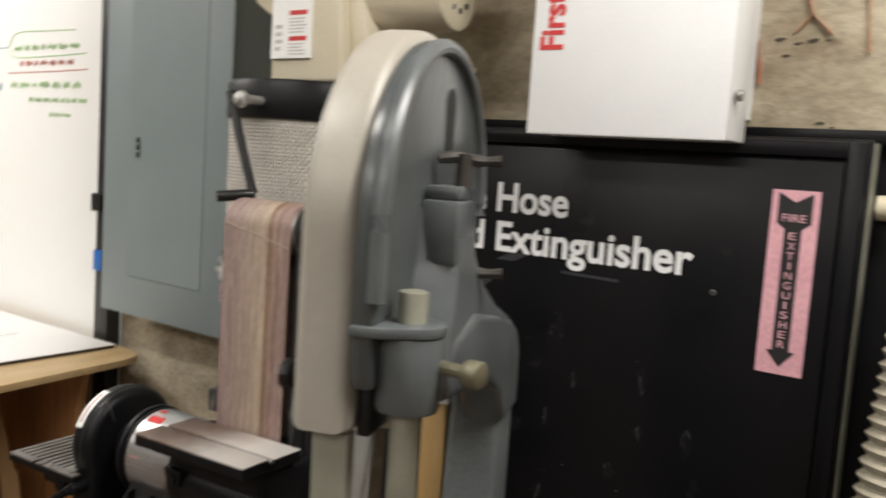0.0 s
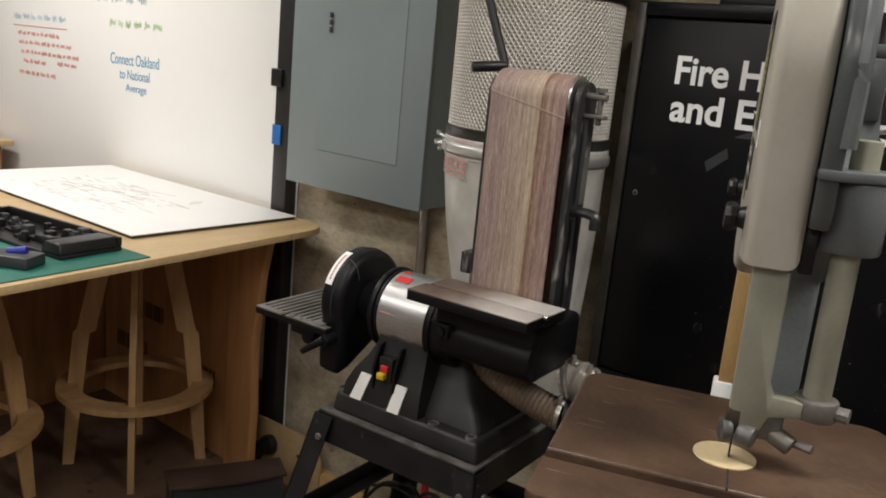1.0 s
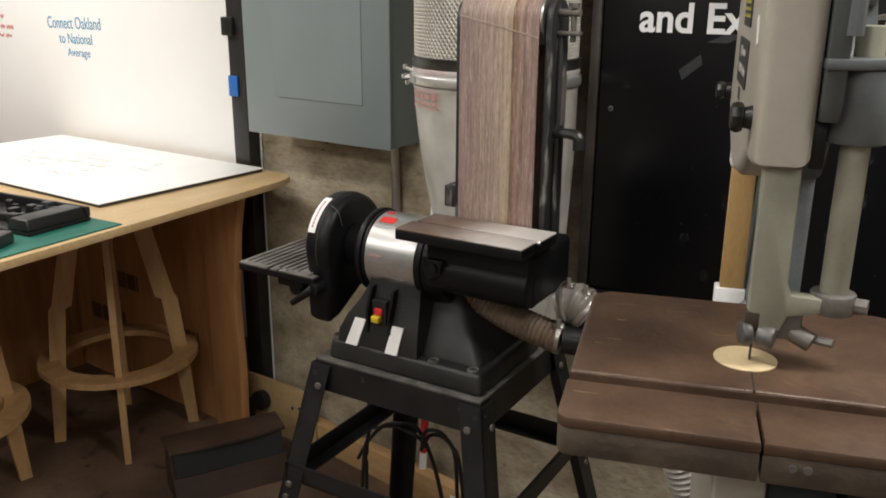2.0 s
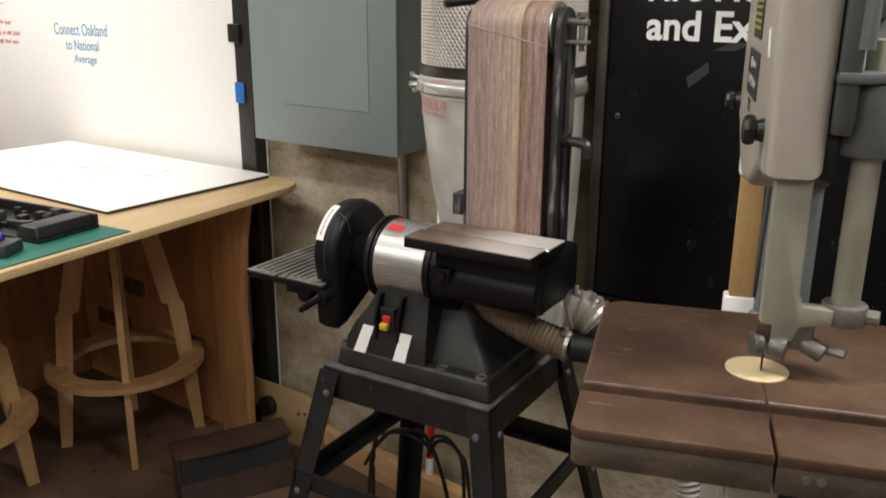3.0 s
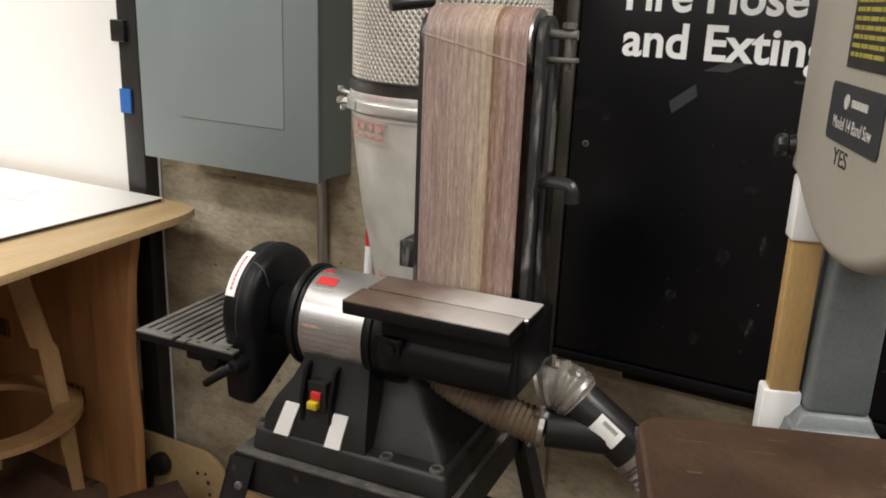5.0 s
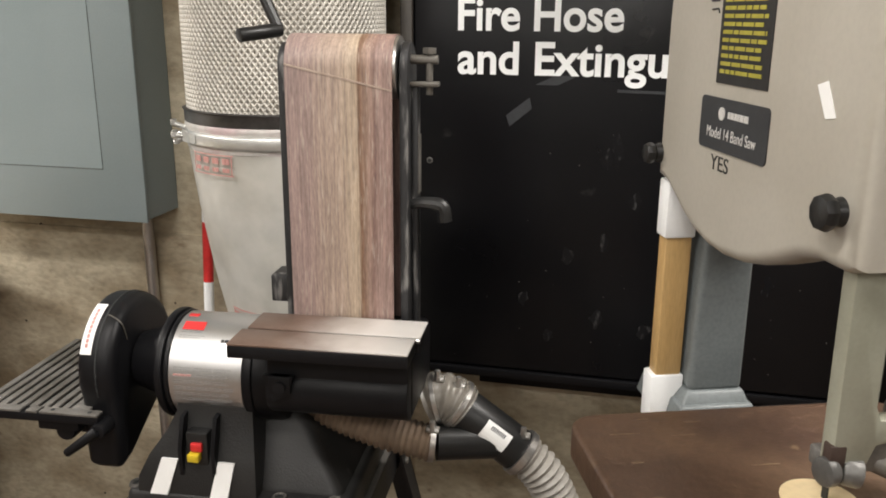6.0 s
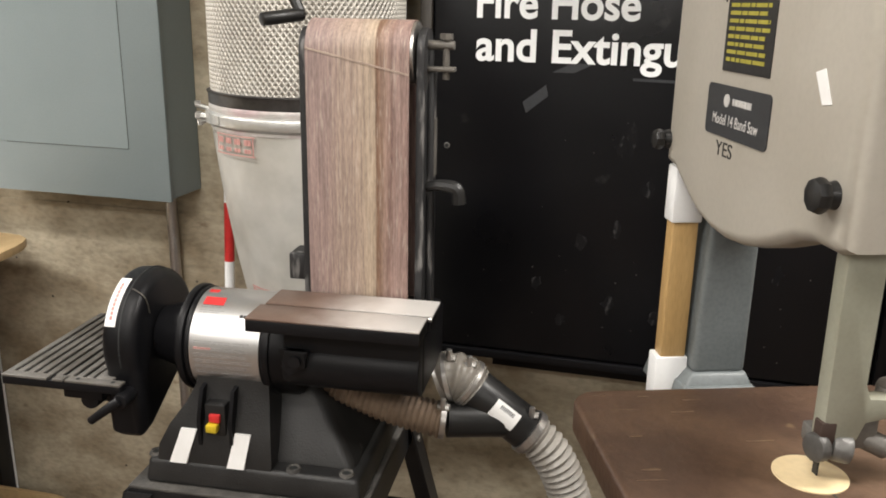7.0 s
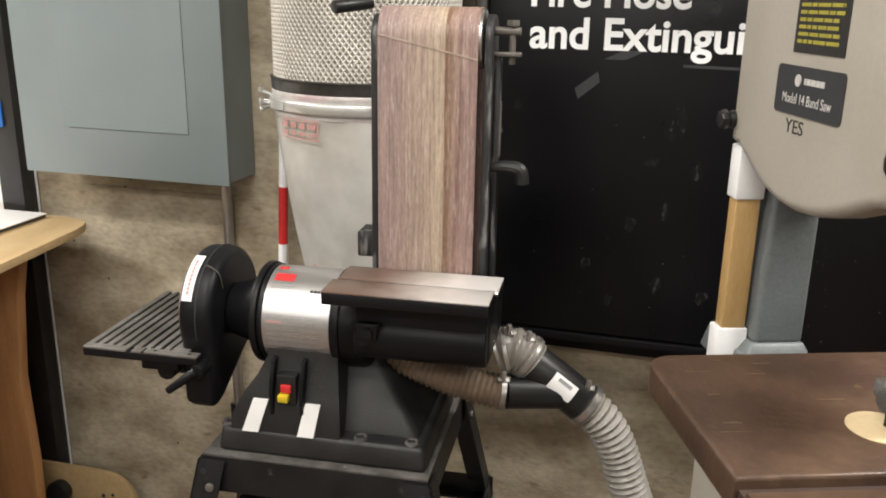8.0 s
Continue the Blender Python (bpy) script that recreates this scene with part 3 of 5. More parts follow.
part("door", box(bm_new(), -0.151, 0.174, -0.0036, -0.003, 0.1112, 0.95), GREYPANEL, panel)
bm = bm_new()
for z in (0.444, 0.464, 0.484):
    box(bm, -0.113, -0.100, -0.009, -0.005, z, z + 0.015, 0.002)
part("latch", bm, PLATEGREY, panel, "small dark latch")
cyl_bm = cyl(bm_new(), (-1.665, 1.765, 0.0), (-1.665, 1.765, 1.034), 0.0125, seg=16)
solid("conduit", cyl_bm, STEEL, "grey metal conduit pipe running down concrete wall", "conduit")
structure("wall_lip", -2.215, -1.06, WALL - 0.004, WALL - 0.0005, 0.0, 0.973, CONCRETE, "lower concrete pour standing slightly proud of the wall", "wall")
bm = bm_new()
rng = random.Random(3)
for i in range(14):
    x, z = rng.uniform(-2.2, -1.1), rng.uniform(0.25, 1.0)
    r = rng.uniform(0.0015, 0.0035)
    cyl(bm, (x, WALL - 0.005, z), (x, WALL + 0.001, z), r, seg=7)
for x, z, w in ((-0.33, 1.766, 0.012), (-0.30, 1.758, 0.009), (-0.276, 1.763, 0.013), (-0.318, 1.738, 0.010), (-0.252, 1.762, 0.006), (-0.252, 1.624, 0.011), (-0.232, 1.617, 0.006)):
    prism(bm, [(x + w * math.cos(a) * rng.uniform(0.6, 1), z + 0.28 * w * math.sin(a) * rng.uniform(0.5, 1.2) + 0.1 * w * math.cos(a)) for a in (0, 0.9, 1.9, 2.8, 3.7, 4.6, 5.5)], "y", WALL - 0.0012, WALL + 0.001)
solid("pinhole", bm, CHIP, "small dark pinholes and chips in concrete wall", "pinholes", kind="stuff")


# ---- fire hose cabinet ----
cab = thing("fire_hose_cabinet", pose(0, 1.655, 0), "black enamelled fire hose cabinet with white lettering, scuffed", "fire cabinet")
part("body", box(bm_new(), -1.045, -0.145, 0.012, 0.084, 0.755, 1.592, 0.002), BLACKDOOR, cab)
part("frame_stile", box(bm_new(), -1.040, -1.018, -0.004, 0.012, 0.760, 1.588, 0.003), FRAMEDUST, cab, "dust-browned black frame edge")
bm = bm_new()
box(bm, -0.176, -0.150, -0.004, 0.012, 0.760, 1.588, 0.003)
box(bm, -1.018, -0.176, -0.004, 0.012, 1.562, 1.588, 0.003)
box(bm, -1.018, -0.176, -0.004, 0.012, 0.760, 0.778, 0.003)
part("frame", bm, BLACKDOOR, cab)
part("door", box(bm_new(), -1.014, -0.180, 0.0, 0.012, 0.782, 1.557, 0.003), BLACKDOOR, cab)
lettering("letter", "Fire Hose", facing_front(-0.933, -0.0006, 1.4275), 0.292, 0.058, WHITE, cab, bold=0.022, split=True)
lettering("letter", "and Extinguisher", facing_front(-0.933, -0.0006, 1.333), 0.535, 0.077, WHITE, cab, bold=0.022, split=True)
sign = part("arrow_label", box(bm_new(), -0.280, -0.208, -0.0012, -0.0002, 1.214, 1.509), PINK, cab, "pink extinguisher arrow label")
bm = bm_new()
prism(bm, [(-0.270, 1.505), (-0.244, 1.490), (-0.218, 1.505), (-0.218, 1.457), (-0.231, 1.447), (-0.231, 1.252), (-0.222, 1.252), (-0.244, 1.226), (-0.266, 1.252), (-0.257, 1.252), (-0.257, 1.447), (-0.270, 1.457)], "y", -0.0018, -0.0012)
part("arrow", bm, BLACKFRAME, sign, "black arrow")
lettering("word", "FIRE", facing_front(-0.262, -0.0019, 1.459), 0.036, 0.012, PINK, sign)
for i, ch in enumerate("EXTINGUISHER"):
    lettering("letter", ch, facing_front(-0.2495 + (0.004 if ch == "I" else 0), -0.0019, 1.431 - i * 0.0158), 0.003 if ch == "I" else 0.011, 0.0115, PINK, sign)
for x, z, r in ((-0.985, 1.19, 0.006), (-0.36, 1.33, 0.005)):
    part("rivet_rim", cyl(bm_new(), (x, -0.0014, z), (x, 0.001, z), r, seg=16, bevel=0.0005), WHEELGREY, cab, "worn rim of a small hole")
    part("rivet_hole", cyl(bm_new(), (x, -0.0017, z), (x, 0.001, z), r * 0.6, seg=14), DARKLINE, cab)
bm = bm_new()
rng = random.Random(5)
for i in range(40):
    x, z = rng.uniform(-0.99, -0.2), rng.uniform(0.79, 1.33) if i % 2 else rng.uniform(0.79, 1.0)
    s = rng.uniform(0.0005, 0.0017)
    prism(bm, [(x + s * math.cos(a) * rng.uniform(0.6, 1.3), z + s * math.sin(a) * rng.uniform(0.6, 1.3)) for a in (0, 1.2, 2.5, 3.7, 5.0)], "y", -0.0006, 0.0)
tagged(part("paint_speck", bm, DUSTTOP, cab, "pale paint specks"), kind="stuff")
for shape in ([(-0.842, 1.279), (-0.800, 1.312), (-0.795, 1.292), (-0.835, 1.259)], [(-0.79, 1.335), (-0.755, 1.352), (-0.715, 1.352), (-0.75, 1.335)], [(-0.645, 1.330), (-0.53, 1.328), (-0.53, 1.323), (-0.645, 1.325)]):
    part("tape_residue", prism(bm_new(), shape, "y", -0.0007, 0.0), PLATEGREY, cab, "grey tape residue")
rng = random.Random(9)
for x, z, h in ((-0.636, 1.225, 0.085), (-0.655, 1.205, 0.05), (-0.60, 1.13, 0.045), (-0.655, 1.05, 0.055), (-0.47, 1.15, 0.06), (-0.47, 1.06, 0.04), (-0.38, 1.06, 0.07), (-0.36, 0.99, 0.05), (-0.52, 0.98, 0.04), (-0.72, 1.02, 0.05), (-0.80, 0.93, 0.04), (-0.66, 0.90, 0.05), (-0.75, 0.86, 0.03), (-0.57, 0.88, 0.04)):
    side = [(x + rng.uniform(0.004, 0.016) * math.cos(a), z + h / 2 * math.sin(a) * rng.uniform(0.5, 1)) for a in [k * math.pi / 7 for k in range(14)]]
    bm = bm_new()
    bm.faces.new([bm.verts.new((p, -0.0004, q)) for p, q in side])
    part("dust_smudge", bm, SMUDGE, cab, "pale dusty smudge")
part("side_strip", box(bm_new(), -0.1452, -0.1432, 0.018, 0.052, 0.757, 1.588), GUIDE, cab, "bare grey metal side edge")
backing = thing("backing_panel", pose(-0.175, 1.79, 0.70), "black painted backing panel on the concrete wall", "panel")
part("sheet", box(bm_new(), -0.725, 0.725, -0.033, -0.0005, 0.0, 0.912, 0.002), BLACKDOOR, backing)
part("top_rail", box(bm_new(), -0.725, 0.725, -0.050, -0.033, 0.888, 0.912, 0.002), BLACKDOOR, backing)

# ---- first aid cabinet ----
aid = thing("first_aid_cabinet", pose(-0.5075, 1.55, 1.576), "white steel first aid cabinet with red sideways lettering", "first aid cabinet")
part("body", box(bm_new(), -0.1735, 0.1735, 0.016, 0.104, 0.002, 0.52, 0.003), WHITE, aid)
part("door", box(bm_new(), -0.1755, 0.1755, 0.0, 0.014, 0.0, 0.522, 0.004), WHITE, aid)
up = Matrix(((0, -1, 0, -0.121), (0, 0, -1, -0.0005), (1, 0, 0, 0.152), (0, 0, 0, 1)))
lettering("letter", "First Aid", up @ Matrix.Translation((-0.008, -0.007, 0)), 0.185, 0.046, RED, aid, bold=0.03, split=True)
part("latch", cyl(bm_new(), (0.176, 0.03, 0.072), (0.186, 0.03, 0.072), 0.009, seg=16, bevel=0.002), STEEL, aid, "small steel latch")
part("bracket", box(bm_new(), -0.14, 0.14, 0.104, WALL - 1.55 - 0.001, 0.05, 0.40), WHITE, aid)


# ---- dust collector ----
DC = (-1.241, 1.596)
dust = thing("dust_collector", pose(DC[0], DC[1], 0), "wall-mounted dust collector with mesh filter and clear bag", "dust collector")
part("filter_core", lathe(bm_new(), [(0.1775, 1.285), (0.1775, 1.585)], seg=64), FILTER, dust, "pale pleated filter core")
bm = bm_new()
ROWS_N, COLS_N, R_M = 40, 104, 0.1825
for r in range(ROWS_N):
    for c in range(COLS_N):
        a0 = 2 * math.pi * (c + 0.5 * (r % 2)) / COLS_N
        da = math.pi / COLS_N
        zc, dz = 1.287 + (r + 0.5) * 0.295 / ROWS_N, 0.295 / ROWS_N
        outer = [(a0 - da, zc), (a0, zc - dz), (a0 + da, zc), (a0, zc + dz)]
        inner = [(a0 - da * 0.42, zc), (a0, zc - dz * 0.38), (a0 + da * 0.42, zc), (a0, zc + dz * 0.38)]
        o = [bm.verts.new((R_M * math.cos(a), R_M * math.sin(a), min(max(z, 1.287), 1.582))) for a, z in outer]
        n = [bm.verts.new(((R_M - 0.0022) * math.cos(a), (R_M - 0.0022) * math.sin(a), min(max(z, 1.287), 1.582))) for a, z in inner]
        for k in range(4):
            bm.faces.new((o[k], o[(k + 1) % 4], n[(k + 1) % 4], n[k]))
me = bpy.data.meshes.new("filter_mesh")
bm.to_mesh(me)
bm.free()
me.materials.append(WIRE)
ob = new("filter_mesh", me)
ob.parent = dust
tagged(ob, "expanded metal filter mesh", kind="stuff")
part("lid", lathe(bm_new(), [(0.187, 1.580), (0.189, 1.584), (0.189, 1.650), (0.184, 1.658)], seg=64), BLACKCAST, dust, "black steel top band")
ring = part("clamp_ring", lathe(bm_new(), [(0.184, 1.231), (0.1895, 1.234), (0.191, 1.237), (0.191, 1.252), (0.1895, 1.255), (0.184, 1.258)], seg=64), GALV, dust, "galvanised clamp ring")
part("bag_cuff", lathe(bm_new(), [(0.1845, 1.225), (0.1855, 1.230), (0.1855, 1.256), (0.1875, 1.262), (0.187, 1.268), (0.184, 1.272)], seg=64), CUFF, dust, "bag edge folded over the ring, pink tinted")
bm = bm_new()
for k in range(4):
    a = radians(215 + k * 6)
    q = bmesh.ops.create_cube(bm, size=1.0)["verts"]
    u = Vector((-math.sin(a), math.cos(a), 0))
    for v in q:
        v.co = Vector((math.cos(a), math.sin(a), 0)) * (0.1885 + v.co.y * 0.008) + u * v.co.x * 0.024 + Vector((0, 0, 1.245 + v.co.z * (0.022 - 0.002 * k)))
for a, z, dz in ((200, 1.236, -0.010), (206, 1.252, 0.012), (203, 1.243, 0.0), (211, 1.240, 0.004)):
    c, d = math.cos(radians(a)), math.sin(radians(a))
    cyl(bm, (0.180 * c, 0.180 * d, z), (0.211 * c, 0.211 * d, z + dz), 0.0048, seg=8)
    cyl(bm, (0.207 * c, 0.207 * d, z + dz - 0.004), (0.207 * c, 0.207 * d, z + dz + 0.006), 0.0055, seg=6)
part("lower_band", lathe(bm_new(), [(0.184, 1.268), (0.187, 1.271), (0.1875, 1.288), (0.190, 1.292), (0.186, 1.294)], seg=64), BANDDARK, dust, "dark steel band under the mesh")
part("clamp_latch", bm, GALV, ring, "steel toggle latch")
bm = bm_new()
seg = 96
rings = []
for k in range(15):
    f = k / 14
    z = 1.233 - f * 0.537
    g = f ** 1.35
    cx, r = 0.052 * g, 0.184 - 0.064 * g
    rings.append([bm.verts.new((cx + (r + 0.006 * f * math.sin(5 * a + 3 * f) + 0.0035 * (f + 0.15) * math.sin(13 * a + 7 * f)) * math.cos(a),
                                (r + 0.006 * f * math.sin(5 * a + 3 * f) + 0.0035 * (f + 0.15) * math.sin(13 * a + 7 * f)) * math.sin(a), z)) for a in [2 * math.pi * j / seg for j in range(seg)]])
for a, b in zip(rings, rings[1:]):
    for k in range(seg):
        bm.faces.new((a[k], a[(k + 1) % seg], b[(k + 1) % seg], b[k]))
bm.faces.new(rings[-1])
bag = part("bag", bm, BAG, dust, "translucent plastic dust bag")
for az, z, sd in ((-113, 1.206, 1), (-112, 0.915, 2)):
    bm = bm_new()
    for k in range(-6, 7):
        f = ((1.216 - z) / 0.52) ** 1.35
        a = radians(az + k * 2.4)
        r = 0.1885 - 0.064 * f
        m = Matrix.Translation((0.052 * f + r * math.cos(a), r * math.sin(a), z)) @ Matrix(((-math.sin(a), 0, math.cos(a), 0), (math.cos(a), 0, math.sin(a), 0), (0, 1, 0, 0), (0, 0, 0, 1)))
        bars = [(0, 0.017, 0.0084, 0.002), (0, -0.017, 0.0084, 0.002)]
        if abs(k) == 6:
            bars.append((0, 0, 0.002, 0.034))
        elif k % 3:
            bars += [(0, 0.007, 0.0072, 0.010), (0, -0.008, 0.0068, 0.007)]
        for x, y, w, h in bars:
            for v in bmesh.ops.create_cube(bm, size=1.0)["verts"]:
                v.co = m @ Vector((x + v.co.x * w, y + v.co.y * h, v.co.z * 0.0008))
    part("print", bm, REDSOFT, bag, "faded red framed warning print")
neck = part("neck", frustum(bm_new(), (-0.050, 0.161, -0.095, 0.09), (-0.042, 0.125, -0.100, 0.10), 1.659, 2.02, 0.01), CREAM, dust, "cream blower neck")
bm = bm_new()
box(bm, -0.040, 0.072, -0.1030, -0.0945, 1.708, 1.87)
lab = part("label", bm, PAPER, neck, "white label with red bars")
for z in (1.795, 1.743):
    part("red_bar", box(bm_new(), 0.012, 0.062, -0.1038, -0.1029, z, z + 0.009), RED, lab)
bm = bm_new()
strip_bars(bm, Matrix.Translation((0.012, -0.1029, 1.713)) @ Matrix(((1, 0, 0, 0), (0, 0, -1, 0), (0, 1, 0, 0), (0, 0, 0, 1))), 0.052, 0.027, 4, 0.4, seed=9)
strip_bars(bm, Matrix.Translation((0.012, -0.1029, 1.757)) @ Matrix(((1, 0, 0, 0), (0, 0, -1, 0), (0, 1, 0, 0), (0, 0, 0, 1))), 0.052, 0.034, 5, 0.4, seed=10)
strip_bars(bm, Matrix.Translation((-0.028, -0.1029, 1.720)) @ Matrix(((1, 0, 0, 0), (0, 0, -1, 0), (0, 1, 0, 0), (0, 0, 0, 1))), 0.022, 0.060, 4, 0.5, seed=11)
tagged(part("small_print", bm, INKGREY, lab), kind="stuff")
part("blower", cyl(bm_new(), (-0.02, -0.06, 1.985), (-0.02, 0.18, 1.985), 0.195, seg=48, bevel=0.015), CREAM, dust, "cream blower drum")
part("inlet_flange", prism(bm_new(), [(0.155, 1.700), (0.190, 1.694), (0.205, 1.72), (0.165, 1.90), (0.13, 1.90)], "y", -0.07, 0.05, 0.006), CREAM, dust, "cream inlet flange")
mot = part("motor", cyl(bm_new(), (0.14, 0.0, 1.845), (0.348, 0.02, 1.845), 0.076, seg=36, bevel=0.012), CREAM, dust, "cream electric motor")
bm = bm_new()
for k in range(9):
    a = 2 * math.pi * k / 9
    box(bm, 0.346, 0.350, 0.016 + 0.035 * math.cos(a), 0.024 + 0.035 * math.cos(a), 1.840 + 0.035 * math.sin(a), 1.850 + 0.035 * math.sin(a))
part("vent_hole", bm, DARKLINE, mot)
bm = bm_new()
box(bm, 0.10, 0.290, 0.06, 0.192, 1.712, 1.722, 0.002)
box(bm, 0.10, 0.225, 0.08, 0.192, 1.72, 1.760, 0.004)
part("wall_bracket", bm, CREAM, dust, "cream steel wall bracket")
part("cable", sweep(bm_new(), glide([(0.12, 0.05, 1.75), (0.115, 0.08, 1.70), (0.10, 0.12, 1.677)], 6), 0.004, 8), BLACKPLASTIC, dust)
CR = [Vector((0.008, -0.246, 1.624)), Vector((0.058, -0.254, 1.52)), Vector((0.100, -0.259, 1.434))]
bm = bm_new()
sweep(bm, CR, 0.0088, 10)
cyl(bm, (0.004, -0.245, 1.620), (0.034, -0.238, 1.612), 0.0085, seg=12)
crank = part("crank", bm, BLACKPLASTIC, dust, "black filter crank")
part("grip", cyl(bm_new(), (0.103, -0.256, 1.432), (0.060, -0.312, 1.424), 0.0105, seg=14, bevel=0.003), BLACKPLASTIC, crank)
bm = bm_new()
cyl(bm, (0.030, -0.180, 1.612), (0.034, -0.238, 1.612), 0.009, seg=12)
cyl(bm, (0.034, -0.232, 1.611), (0.037, -0.250, 1.610), 0.0165, seg=6, bevel=0.003)
cyl(bm, (0.037, -0.250, 1.610), (0.038, -0.257, 1.610), 0.009, seg=12, bevel=0.002)
part("bolt", bm, GALV, crank, "bright steel bolt")

# ---- striped pole ----
pole = thing("striped_pole", pose(-1.502, 1.705, 0.0), "slim red and white striped pole leaning on wall", "pole")
ends = [0.0, 0.075, 0.145, 0.26, 0.33, 0.445, 0.515, 0.63, 0.70, 0.815, 0.885, 1.02, 1.16]
for i, (z0, z1) in enumerate(zip(ends, ends[1:])):
    stripe = RED if i % 2 == 0 else WHITE
    part("stripe", cyl(bm_new(), (0.03 * (z0 - 1), 0.03 * z0, z0), (0.03 * (z1 - 1), 0.03 * z1, z1), 0.011, seg=14), stripe, pole, "red stripe" if i % 2 == 0 else "white stripe")


# ---- sander on its stand ----
SM = pose(-1.14, 1.12, 0, 0, 0, 4.5)
stand = thing("sander_stand", SM, "dusty black sheet steel machine stand with splayed legs", "stand")
TOPZ = 0.705
SX0, SX1, SY0, SY1 = -0.222, 0.165, 0.012, 0.37
part("top_plate", box(bm_new(), SX0, SX1, SY0, SY1, TOPZ - 0.006, TOPZ, 0.002), DUSTTOP, stand, "dust-covered top plate")
for y0, y1 in ((SY0, SY0 + 0.004), (SY1 - 0.004, SY1)):
    part("apron", box(bm_new(), SX0, SX1, y0, y1, TOPZ - 0.07, TOPZ - 0.006), BLACKSTAND, stand)
for x0, x1 in ((SX0, SX0 + 0.004), (SX1 - 0.004, SX1)):
    part("apron", box(bm_new(), x0, x1, SY0 + 0.004, SY1 - 0.004, TOPZ - 0.07, TOPZ - 0.006), BLACKSTAND, stand)
SPLAY = 0.19


def leg_at(sx, sy, z):
    k = (TOPZ - z) * SPLAY
    return ((SX0 - 0.004 - k) if sx < 0 else (SX1 + 0.004 + k), (SY0 - 0.004 - k) if sy < 0 else (SY1 + 0.004 + k), z)


for sx in (-1, 1):
    for sy in (-1, 1):
        bm = bm_new()
        for wide in (0, 1):
            t, b = Vector(leg_at(sx, sy, TOPZ - 0.01)), Vector(leg_at(sx, sy, 0.0))
            ax = Vector((-sx, 0, 0)) if wide else Vector((0, -sy, 0))
            th = Vector((0, -sy, 0)) if wide else Vector((-sx, 0, 0))
            vs = [bm.verts.new(p + ax * i * 0.048 + th * j * 0.004) for p in (b, t) for i, j in ((0, 0), (1, 0), (1, 1), (0, 1))]
            for f in ((0, 1, 2, 3), (4, 5, 6, 7), (0, 1, 5, 4), (1, 2, 6, 5), (2, 3, 7, 6), (3, 0, 4, 7)):
                bm.faces.new([vs[i] for i in f])
        lg = part("leg", bm, BLACKSTAND, stand)
        for z, off in ((TOPZ - 0.03, 0.014), (TOPZ - 0.055, 0.032), (0.425, 0.02), (0.395, 0.02)):
            p = Vector(leg_at(sx, sy, z))
            hole = z == TOPZ - 0.03
            head, name, r = (0.0008, "bolt_hole", 0.0055) if hole else (0.005, "bolt", 0.0075)
            part(name, cyl(bm_new(), p + Vector((-sx * off, sy * -0.001, 0)), p + Vector((-sx * off, sy * head, 0)), r, seg=12, bevel=0 if hole else 0.0015), DARKLINE if hole else ALU, lg)
            part(name, cyl(bm_new(), p + Vector((sx * -0.001, -sy * off, 0)), p + Vector((sx * head, -sy * off, 0)), r, seg=12, bevel=0 if hole else 0.0015), DARKLINE if hole else ALU, lg)
ZB = 0.43
for sa, sb in (((-1, -1), (1, -1)), ((-1, 1), (1, 1)), ((-1, -1), (-1, 1)), ((1, -1), (1, 1))):
    a, b = Vector(leg_at(*sa, ZB)), Vector(leg_at(*sb, ZB))
    mid = Vector(((SX0 + SX1) / 2, (SY0 + SY1) / 2, ZB))
    inn = (mid - (a + b) / 2).normalized() * 0.006
    bm = bm_new()
    for w, d in ((Vector((0, 0, 0.042)), inn * 0.6), (inn * 5.5, Vector((0, 0, 0.004)))):
        vs = [bm.verts.new(p + inn + i * w + j * d) for p in (a, b) for i, j in ((0, 0), (1, 0), (1, 1), (0, 1))]
        for f in ((0, 1, 2, 3), (4, 5, 6, 7), (0, 1, 5, 4), (1, 2, 6, 5), (2, 3, 7, 6), (3, 0, 4, 7)):
            bm.faces.new([vs[i] for i in f])
    part("brace", bm, BLACKSTAND, stand)

sander = thing("belt_disc_sander", pose(-1.14, 1.12, TOPZ, 0, 0, 4.5), "black belt and disc sander with worn brown belt", "sander")
Z = -TOPZ
bm = bm_new()
frustum(bm, (-0.20, 0.158, 0.025, 0.29), (-0.195, 0.152, 0.032, 0.285), 0.0, 0.042, 0.008)
base = part("base", bm, DUSTYCAST, sander, "black textured cast base")
bm = bm_new()
prof = [(0.0, 0.0), (0.18, 0.04), (0.40, 0.30), (0.62, 0.68), (0.82, 0.93), (1.0, 1.0)]
vs = []
for zf, k in prof:
    x0, x1 = -0.178 + k * 0.062, 0.012 - k * 0.012
    y0, y1 = 0.034 + k * 0.034, 0.27 - k * 0.06
    vs.append([bm.verts.new((x, y, 0.038 + zf * 0.152)) for x, y in ((x0, y0), (x1, y0), (x1, y1), (x0, y1))])
for a, b in zip(vs, vs[1:]):
    for k in range(4):
        bm.faces.new((a[k], a[(k + 1) % 4], b[(k + 1) % 4], b[k]))
bm.faces.new(vs[-1])
bmesh.ops.bevel(bm, geom=[e for e in bm.edges if len(e.link_faces) == 2 and e.calc_face_angle(0) > 0.6], offset=0.008, segments=2, affect="EDGES")
part("pedestal", bm, DUSTYCAST, base, "flared pedestal")
bm = bm_new()
frustum(bm, (-0.05, 0.145, 0.055, 0.28), (-0.04, 0.05, 0.13, 0.25), 0.036, 0.165, 0.015)
part("shroud", bm, DUSTYCAST, base)
